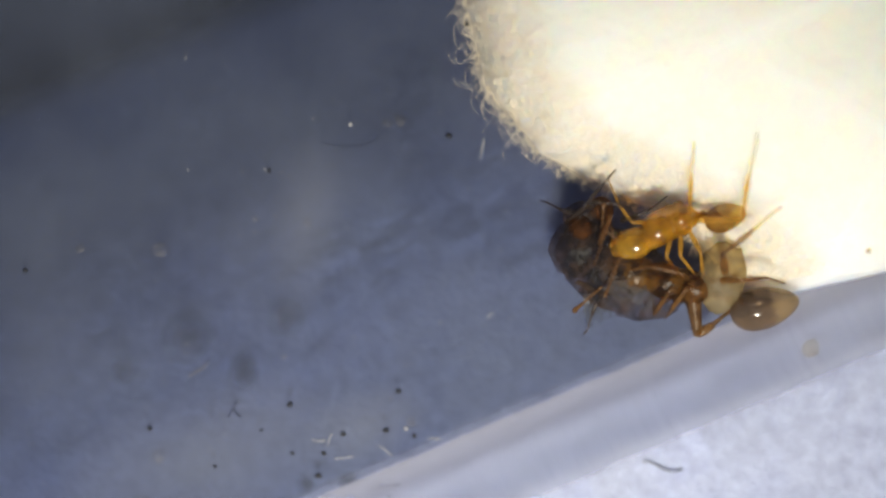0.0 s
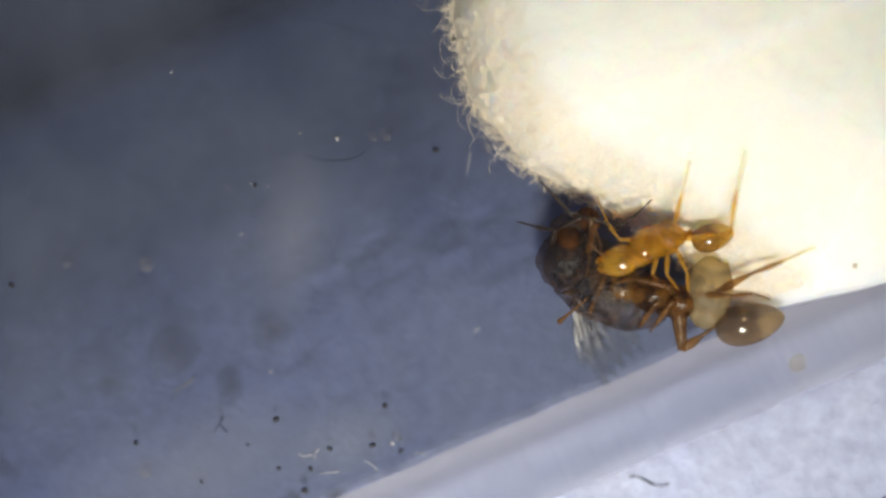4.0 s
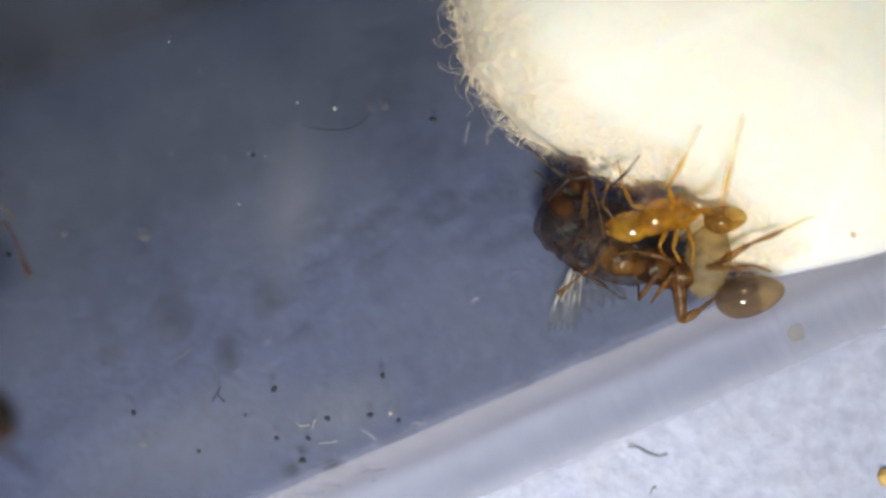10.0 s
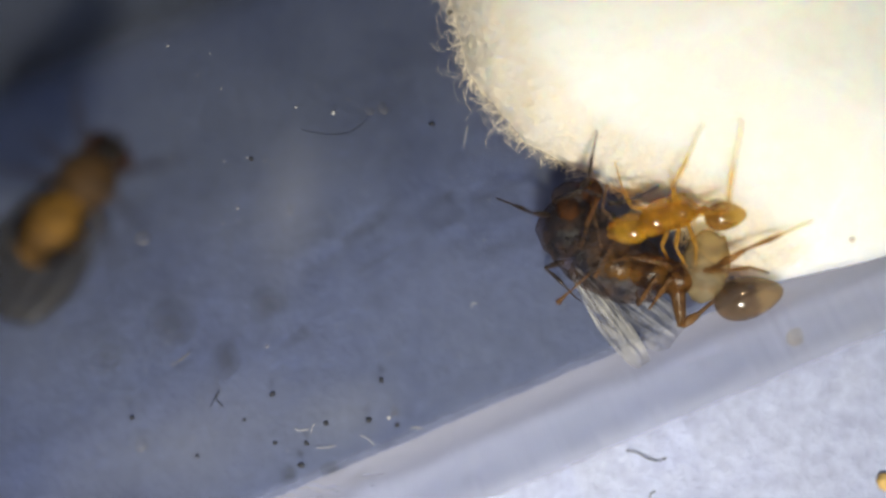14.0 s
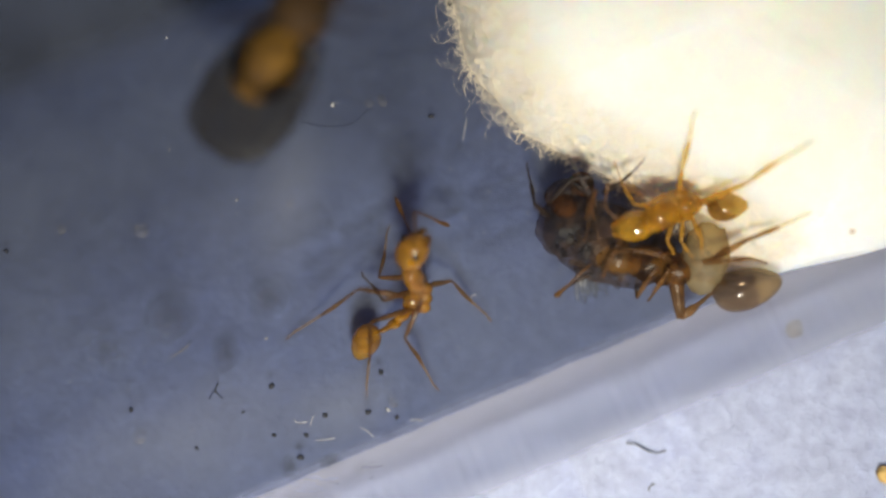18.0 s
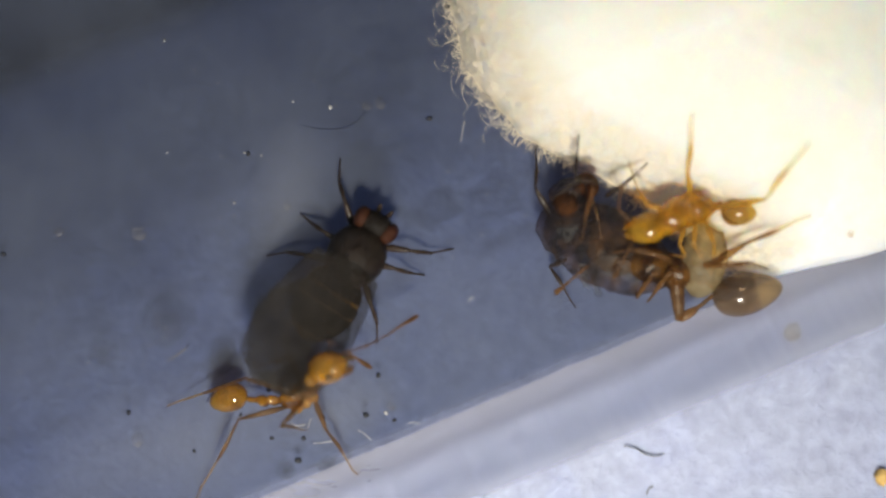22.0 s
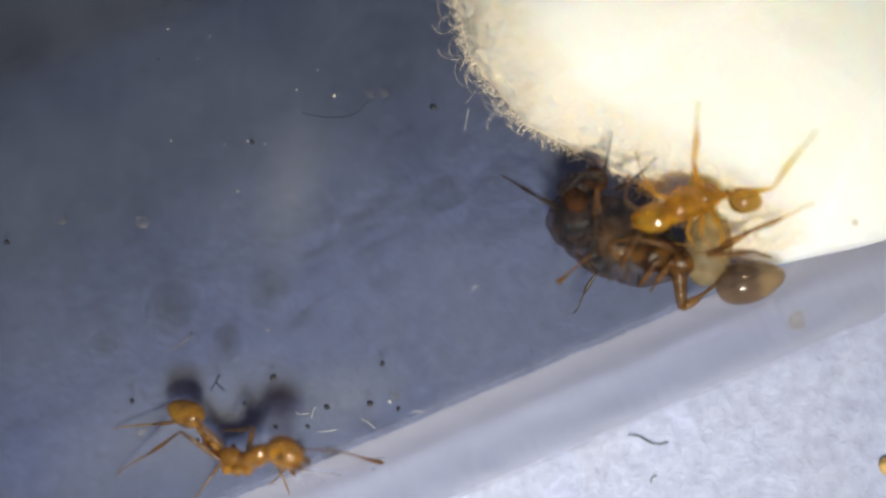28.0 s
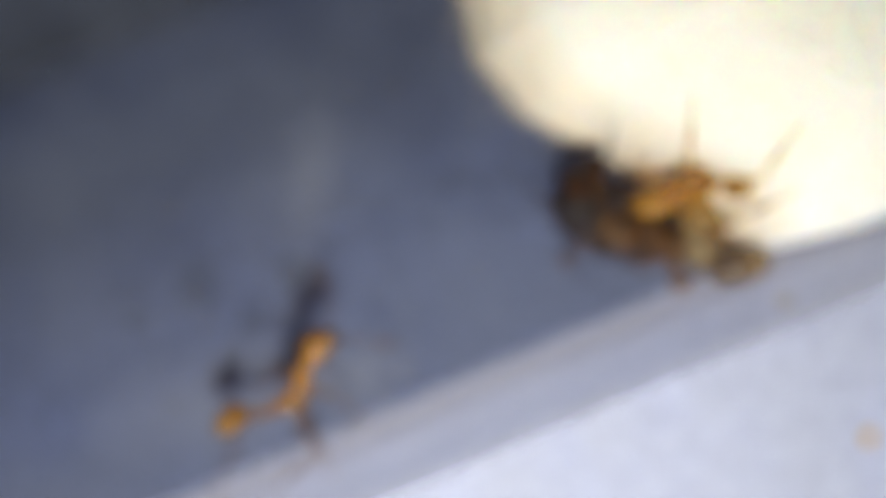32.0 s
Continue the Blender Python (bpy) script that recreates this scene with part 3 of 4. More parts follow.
# ---- flies ----
def wing_mesh(length, width, thick=0.012, fold=0.0, pleat=0.02):
    """a wing from its root at the origin along -x, millimetres"""
    bm = B()
    n, k = 22, 15
    rows = []
    for i in range(n + 1):
        t = i / n
        w = width * (math.sin(math.pi * min(1, t * 0.94 + 0.05)) ** 0.22) * (0.50 + 0.50 * min(1, t * 1.9))
        rows.append([(-t * length, (j / k - 0.45) * w, pleat * math.sin(j * 1.9 + 1.5 * t) * min(1, 3 * t) + fold * (j / k - 0.5) ** 2) for j in range(k + 1)])
    grids = [[[bm.verts.new((x * MM, y * MM, (z + o) * MM)) for x, y, z in r] for r in rows] for o in (0, thick)]
    for g in grids:
        for a, b in zip(g, g[1:]):
            for j in range(k):
                bm.faces.new((a[j], b[j], b[j + 1], a[j + 1]))
    for i in range(n):
        for j in (0, k):
            bm.faces.new((grids[0][i][j], grids[0][i + 1][j], grids[1][i + 1][j], grids[1][i][j]))
    for i in (0, n):
        for j in range(k):
            bm.faces.new((grids[0][i][j], grids[0][i][j + 1], grids[1][i][j + 1], grids[1][i][j]))
    return bm


def veins(length, width):
    bm = B()
    for f in (-0.42, -0.2, 0.02, 0.22, 0.42):
        pts = [(-length * t, f * width * min(1, t * 2.2) * (1 - 0.25 * max(0, t - 0.6)), 0.02) for t in (0.02, 0.3, 0.6, 0.93)]
        limb(bm, pts, [0.008, 0.006, 0.004, 0.003], 5)
    return bm


def cap(bm, c, r, low, turn=(0, 0, 0), u=26, v=14):
    """the upper shell of an ellipsoid, down to the height low (of its radius)"""
    made = ball(bm, (0, 0, 0), (1, 1, 1), (0, 0, 0), u, v)
    q = Euler([radians(a) for a in turn]).to_matrix()
    gone = [w for w in made if w.co.z < low * MM - 1e-6]
    bmesh.ops.delete(bm, geom=gone, context="VERTS")
    for w in bm.verts:
        w.co = (q @ Vector((w.co.x * r[0], w.co.y * r[1], w.co.z * r[2]))) + Vector(c) * MM


def fly(label, wing_mat, wings):
    """a fruit fly facing +x, 3.6 mm with its wings; its feet stand on z = 0"""
    f = thing("fruit_fly", label, "fly", None, "flies")
    bm = B()
    ball(bm, (0.98, 0, 0.62), (0.25, 0.36, 0.31), u=18, v=12)
    head = part("head", bm, M_DARK, f)
    for y in (-1, 1):
        bm = B()
        ball(bm, (0.98, 0.27 * y, 0.66), (0.22, 0.15, 0.26), (0, 0, 12 * y), 16, 12)
        part("eye", bm, M_EYE, head, "dull red compound eye")
        bm = B()
        limb(bm, [(1.2, 0.09 * y, 0.62), (1.3, 0.11 * y, 0.55), (1.36, 0.13 * y, 0.62)], [0.04, 0.05, 0.01], 6)
        part("antenna", bm, M_DARK_LEG, head)
    bm = B()
    ball(bm, (0.36, 0, 0.64), (0.55, 0.50, 0.44), u=22, v=14)
    th = part("thorax", bm, M_BELLY, f, "brown thorax with a dark back")
    bm = B()
    cap(bm, (0.36, 0, 0.66), (0.57, 0.53, 0.46), -0.1)
    ball(bm, (-0.12, 0, 0.78), (0.22, 0.26, 0.2), u=14, v=10)
    part("back_plate", bm, M_DARK, th)
    bm = B()
    rnd = random.Random(7)
    for i in range(46):
        a, b = rnd.uniform(-2.8, 2.8), rnd.uniform(0.2, 1.3)
        p = Vector((0.36 + 0.5 * math.cos(a) * math.cos(b), 0.44 * math.sin(a) * math.cos(b), 0.68 + 0.44 * math.sin(b)))
        limb(bm, [p, p + Vector((-0.06, 0, 0.08)), p + Vector((-0.14, 0, 0.11))], [0.009, 0.007, 0.003], 4, 1)
    part("bristles", bm, M_DARK_LEG, th)
    bm = B()
    ball(bm, (-0.62, 0, 0.55), (0.74, 0.56, 0.40), (0, 0, 0), 24, 16)
    ab = part("abdomen", bm, M_BAND, f, "ochre abdomen with dark bands")
    for x, w, wide in ((-0.24, 0.26, 1.58), (-0.54, 0.20, 1.56), (-0.84, 0.30, 1.66), (-1.14, 0.34, 1.98)):
        bm = B()
        k = 18
        rings = []
        for dx in (-w / 2, 0, w / 2):
            q = max(0.05, 1 - ((x + dx + 0.62) / 0.74) ** 2) ** 0.5
            ends = [math.pi * (wide * i / k + (1 - wide) / 2) for i in range(k + 1)]
            rings.append([bm.verts.new(Vector((x + dx, 0.58 * q * math.cos(a), 0.55 + 0.42 * q * math.sin(a))) * MM) for a in ends])
        for a, b in zip(rings, rings[1:]):
            for i in range(k):
                bm.faces.new((a[i], a[i + 1], b[i + 1], b[i]))
        bmesh.ops.solidify(bm, geom=bm.faces[:], thickness=0.015 * MM)
        part("band", bm, M_DARK, ab)
    for x in (-0.80, -1.05):
        bm = B()
        q = (1 - ((x + 0.62) / 0.74) ** 2) ** 0.5
        ball(bm, (x, 0, 0.55 - 0.385 * q), (0.075, 0.24 * q, 0.03), u=12, v=8)
        part("belly_plate", bm, M_BELLY, ab)
    out = {"wings": [], "legs": []}
    for y, turn in zip((1, -1), wings):
        w = part("wing", wing_mesh(2.62, 1.75, fold=0.1), wing_mat, f, "smoky see-through wing")
        w.matrix_local = pose(0.20 * MM, 0.34 * y * MM, (1.10 + 0.03 * y) * MM, 0, 4, turn)
        part("veins", veins(2.5, 1.4), M_DARK_LEG, w)
        out["wings"].append(w)
    for x, k in ((0.72, 1.0), (0.40, 0.2), (0.10, -0.9)):
        for y in (1, -1):
            leg = leg_meshes("leg", f, (x, 0.28 * y, 0.36), (0.30 * k, 0.42 * y, 0.12), (0.52 * k, 0.72 * y, -0.15), (0.85 * k, 0.95 * y, -0.35), 0.055, M_DARK_LEG)
            out["legs"].append(leg)
    return f, out


visitor, visitor_parts = fly("dark fruit fly with folded smoky wings and red eyes", M_WING, (12, -12))

# the caught fly: on its side among the ants, wings and legs free to beat
prey = thing("caught_fly", "dark struggling fruit fly held by two ants", "fly", Matrix.Translation(P(1030, 430, 0)), "flies")


def pl(px, py, z):
    return (P(px, py, z) - P(1030, 430, 0)) / MM


bm = B()
ball(bm, pl(1076, 452, 0.58), (1.22, 0.70, 0.48), (0, 0, -29), 44, 30, lumps=0.05)
prey_abdomen = part("abdomen", bm, M_PREY, prey, "swollen dark abdomen")
bm = B()
ball(bm, pl(1010, 405, 0.62), (0.60, 0.52, 0.46), (0, 0, 40), 34, 22, lumps=0.08, seed=2)
part("thorax", bm, M_PREY, prey)
bm = B()
ball(bm, pl(1012, 352, 0.65), (0.36, 0.27, 0.32), (0, 0, 10), 24, 16, lumps=0.14, seed=5)
prey_head = part("head", bm, M_PREY, prey)
for q in ((1008, 372, 0.92), (1045, 340, 0.75)):
    bm = B()
    ball(bm, pl(*q), (0.22, 0.24, 0.2), (0, 0, 30), 14, 10)
    part("eye", bm, M_EYE_ORANGE, prey_head, "dull orange-red compound eye")
bm = B()
rnd = random.Random(3)
for i in range(44):
    a, b = rnd.uniform(0, math.tau), rnd.uniform(0.5, 1.3)
    c = Vector(pl(1012, 408, 0.62)) if i % 2 else Vector(pl(1058, 440, 0.60))
    n = Vector((math.cos(a) * math.cos(b), math.sin(a) * math.cos(b), math.sin(b)))
    p = c + Vector((n.x * (0.55 if i % 2 else 0.78), n.y * (0.5 if i % 2 else 0.7), n.z * 0.46))
    limb(bm, [p, p + n * 0.10 + Vector((0.03, 0, 0)), p + n * 0.2 + Vector((0.08, -0.02, 0))], [0.010, 0.007, 0.003], 4, 1)
part("bristles", bm, M_DARK_LEG, prey)
for x in (-0.72, -0.36, 0.0, 0.36, 0.70):
    bm = B()
    k, rings = 24, []
    for dx in (-0.06, 0, 0.06):
        q = max(0.05, 1 - ((x + dx) / 1.24) ** 2) ** 0.5
        rings.append([(x + dx, 0.715 * q * math.cos(math.pi * n / k), 0.495 * q * math.sin(math.pi * n / k)) for n in range(k + 1)])
    rings = [[bm.verts.new((Matrix.Rotation(radians(-29), 3, "Z") @ Vector(p) + pl(1076, 452, 0.58)) * MM) for p in r] for r in rings]
    for a, b in zip(rings, rings[1:]):
        for n in range(k):
            bm.faces.new((a[n], a[n + 1], b[n + 1], b[n]))
    bmesh.ops.solidify(bm, geom=bm.faces[:], thickness=0.02 * MM)
    part("band", bm, M_PREY, prey_abdomen)
PREY_LEGS = []
for path in ([(1080, 360, 0.9), (1108, 352, 1.2), (1136, 336, 1.2), (1162, 316, 1.15)],
             [(985, 360, 0.9), (1030, 330, 1.2), (1065, 335, 1.25), (1100, 350, 1.2)],
             [(1040, 400, 1.1), (1058, 345, 1.5), (1045, 395, 1.6), (1035, 440, 1.3)]):
    q = [Vector(pl(*p)) for p in path]
    PREY_LEGS.append(leg_meshes("leg", prey, q[0], q[1] - q[0], q[2] - q[0], q[3] - q[0], 0.043, M_DARK_LEG if len(PREY_LEGS) != 2 else M_BROWN_LEG))
# lower, upper and top leg, which kick
PREY_KICK = [jointed_leg("leg", prey, pl(*at), 0.50, 0.86, 0.048, M_DARK_LEG, M_DARK_LEG) for at in ((1000, 468, 0.62), (978, 385, 0.8), (1030, 335, 0.9))]
PREY_WINGS = []
for k in range(2):
    w = part("wing", wing_mesh(2.10 - 0.1 * k, 0.52 + 0.50 * k, fold=0.15, pleat=0.075), M_WING_FAINT if k else M_WING_PALE, prey, "clear crumpled wing")
    part("veins", veins(2.0 - 0.1 * k, 0.44 + 0.45 * k), M_DARK_LEG, w)
    w.location = Vector(pl(1020 + 25 * k, 480, 0.45 - 0.12 * k)) * MM
    PREY_WINGS.append(w)


# ---- small debris ----
def crumb(name, px, py, r, material, label, category, group="", z=0.0, flat=0.6, seed=0):
    bm = B()
    ball(bm, (0, 0, 0), (r, r * 0.8, r * flat), (0, 0, seed * 50), 10, 7, lumps=0.35, seed=seed)
    ob = part(name, bm, material)
    ob.location = P(px, py, z + r * flat * 0.8)
    return tagged(ob, label, category, group)


for i, (px, py, r) in enumerate(((766, 228, .055), (484, 705, .06), (677, 681, .055), (579, 757, .055), (655, 751, .06), (705, 760, .045),
                                 (545, 792, .05), (489, 792, .045), (434, 751, .035), (236, 747, .05), (352, 815, .04), (535, 831, .062),
                                 (340, 628, .028), (447, 290, .045), (15, 467, .05), (798, 30, .06))):
    crumb("dropping", px, py, r, M_SPECK, "tiny black dropping stuck to the tube floor", "dropping", "droppings", seed=i)
for i, (px, py, r) in enumerate(((592, 208, .042), (440, 288, .020), (299, 90, .024), (394, 166, .014), (690, 747, .035), (470, 293, .018), (304, 288, .016), (526, 198, .022), (562, 162, .013), (374, 104, .012), (352, 142, .012), (399, 294, .018))):
    crumb("fleck", px, py, r, M_WHITE, "small pale fleck on the tube floor", "fleck", "flecks", seed=i + 20)
for i, (px, py, r) in enumerate(((255, 430, .16), (253, 795, .14), (680, 200, .12), (656, 206, .09), (114, 427, .10), (516, 380, .09), (700, 735, .10))):
    crumb("stain", px, py, r, M_STAIN, "faint dried droplet on the tube floor", "stain", "stains", seed=i + 40, flat=0.05)
# soft-edged dark patches just under the floor
for i, (px, py, r) in enumerate(((304, 580, .55), (404, 645, .34), (478, 552, .42), (590, 838, .22), (640, 852, .16), (515, 850, .2), (190, 640, .3))):
    crumb("smudge", px, py, r, M_DARK_PATCH, "soft-edged dark patch under the tube floor", "smudge", "smudges", seed=44 + i, flat=0.02, z=-0.305)
# a pale smear first; the widest paints the lit haze of the lower left
for px, py, a, b, turn in ((515, 385, 0.75, 1.7, -8), (330, 790, 2.8, 1.3, 18), (620, 740, 1.3, 0.7, 20)):
    bm = B()
    ball(bm, (0, 0, 0), (a, b, 0.004), u=40, v=8)
    film = part("smear", bm, M_PALE_PATCH)
    film.matrix_world = Matrix.Translation(P(px, py, 0.006)) @ pose(0, 0, 0, 0, 0, turn)
    tagged(film, "faint pale smear and painted brightness on the tube floor", "smear", "smears")
crumb("stain", 1408, 606, .17, M_SPOT, "faint ochre spot on the tube wall", "stain", "stains", seed=48, flat=0.1, z=1.05)
crumb("crumb", 1510, 432, .045, M_OCHRE, "small reddish crumb on the cotton", "crumb", seed=51, z=1.9)
crumb("crumb", 1566, 860, .16, M_OCHRE, "yellow crumb on the paper", "crumb", seed=52, z=-0.35)


def dust():
    """fine pale and dark grains over the floor, far too many to count"""
    rnd = random.Random(11)
    vs, fs, mi = [], [], []
    for n in range(230):
        u, v, r = rnd.uniform(-9.5, 4.5), rnd.uniform(-2.9, 5.5), rnd.uniform(0.006, 0.014) * (2.0 if rnd.random() < 0.06 else 1)
        if u > float(np.interp(v, EDGE_V, EDGE_U)) - 0.2:
            continue
        b = len(vs)
        vs += [uv(u + r * 1.4 * math.cos(a), v + r * math.sin(a), 0.004) for a in (0.2, 1.5, 2.9, 4.1, 5.3)] + [uv(u, v, 0.004 + r)]
        fs += [(b + k, b + (k + 1) % 5, b + 5) for k in range(5)]
        mi += [0 if rnd.random() < 0.65 else 1] * 5
    me = bpy.data.meshes.new("dust")
    me.from_pydata(vs, [], fs)
    me.materials.append(M_DUST)
    me.materials.append(M_SPECK)
    me.polygons.foreach_set("material_index", mi)
    tagged(new("dust", me), "fine grains of dust on the tube floor", "dust", kind="stuff")


dust()


def strand(name, pts, r, material, label, z=0.02, group=""):
    bm = B()
    o = P(pts[0][0], pts[0][1], z)
    q = [(P(x, y, z) - o) / MM for x, y in pts]
    limb(bm, q, [r * (0.8 + 0.4 * ((i * 7) % 3) / 2) for i in range(len(q))], 6, 4)
    ob = part(name, bm, material)
    ob.location = o + Vector((0, 0, r * MM))
    return tagged(ob, label, name, group)


strand("hair", [(1110, 806), (1128, 808), (1148, 819), (1166, 823), (1181, 819)], 0.011, M_SPECK, "short dark hair on the paper", -0.31)
strand("hair", [(1150, 892), (1153, 882), (1161, 877)], 0.009, M_SPECK, "tiny curled dark hair on the paper", -0.31)
strand("hair", [(535, 238), (570, 246), (606, 246), (632, 238), (655, 215)], 0.0045, M_SPECK, "thin dark hair stuck to the tube floor")
strand("fibre", [(524, 764), (530, 770), (548, 768)], 0.008, M_WHITE, "short white fibre on the tube floor", group="fibres")
strand("fibre", [(552, 777), (556, 762), (560, 758)], 0.007, M_WHITE, "short white fibre on the tube floor", group="fibres")
strand("fibre", [(562, 801), (578, 800), (596, 797)], 0.008, M_WHITE, "short white fibre on the tube floor", group="fibres")
strand("fibre", [(728, 766), (738, 764), (750, 767)], 0.009, M_WHITE, "short white fibre on the tube floor", group="fibres")
strand("fibre", [(836, 553), (838, 546), (846, 544)], 0.008, M_WHITE, "short white fibre on the tube floor", group="fibres")
strand("fibre", [(640, 778), (652, 784), (664, 795)], 0.008, M_WHITE, "short white fibre on the tube floor", group="fibres")
strand("fibre", [(305, 655), (322, 645), (338, 632)], 0.009, M_STRAW, "straw-coloured plant fibre on the tube floor", group="fibres")
strand("fibre", [(374, 728), (384, 712), (390, 700)], 0.013, M_SPECK, "dark bit of insect leg on the tube floor", group="fibres")
strand("fibre", [(384, 714), (392, 722), (398, 728)], 0.013, M_SPECK, "dark bit of insect leg on the tube floor", group="fibres")
for a, b in (((440, 622), (596, 566)), ((70, 778), (215, 712)), ((120, 690), (330, 600)), ((560, 250), (560, 430)), ((600, 330), (585, 470))):
    strand("scratch", [a, ((a[0] + b[0]) / 2, (a[1] + b[1]) / 2 + 3), b], 0.004, M_STAIN, "faint scratch in the tube floor", 0.0, "scratches")
strand("fibre", [(822, 270), (826, 248), (829, 232)], 0.008, M_WHITE, "short white fibre on the tube floor", group="fibres")


# ---- what moves ----
def ant_pose(t, head, gaster, z=0.55, roll=0.0, s=1.12):
    h, g = PT(t, *head, z), PT(t, *gaster, z)
    span = 1.92 * s * MM
    flat = (h - g).length
    o = g.lerp(h, 0.448)
    ang = math.degrees(math.atan2(h.y - g.y, h.x - g.x))
    pitch = math.degrees(math.acos(min(1, flat / span))) if flat < span else 0
    return Matrix.Translation(o) @ pose(0, 0, 0, 0, 0, ang) @ pose(0, 0, 0, 0, -min(pitch, 45), 0) @ pose(0, 0, 0, roll, 0, 0)


def drive(leg, rows, stride, phase):
    """bend a two-piece limb so that its end follows rows of (seconds, end, where the knee points), in its thing's space"""
    thigh, shin, base, l1, l2 = leg
    ts = np.array([r[0] for r in rows])
    ends, knees = np.array([list(r[1]) for r in rows]), np.array([list(r[2]) for r in rows])
    rows1, rows2 = [], []
    for t in np.arange(0, 32.001, 0.125):
        tip = Vector([float(np.interp(t, ts, ends[:, k])) for k in range(3)])
        knee = Vector([float(np.interp(t, ts, knees[:, k])) for k in range(3)])
        tip.x += stride * MM * math.sin(4 * math.pi * t + phase)
        d = tip - base
        way = d.normalized()
        dist = min(max(d.length, abs(l1 - l2) * 1.05 + 1e-6), (l1 + l2) * 0.995)
        out = knee - base
        out = (out - way * out.dot(way)).normalized()
        if rows1:                       # the knee swings round by no more than 25 degrees a step
            side = (side - way * side.dot(way)).normalized()
            turn = math.atan2(side.cross(out).dot(way), side.dot(out))
            out = Matrix.Rotation(max(-0.44, min(0.44, turn)), 3, way) @ side
        side = out
        a = (l1 * l1 - l2 * l2 + dist * dist) / (2 * dist)
        x = (way * a + out * math.sqrt(max(0.0, l1 * l1 - a * a))).normalized()
        n = way.cross(out).normalized()
        y = n.cross(x)
        low = (way * dist - x * l1).normalized()
        rows1.append((float(t), Matrix.Translation(base) @ Matrix((x, y, n)).transposed().to_4x4()))
        rows2.append((float(t), Matrix.Translation((l1, 0, 0)) @ Matrix.Rotation(math.atan2(low.dot(y), low.dot(x)), 4, "Z")))
    walk(thigh, rows1)
    walk(shin, rows2)


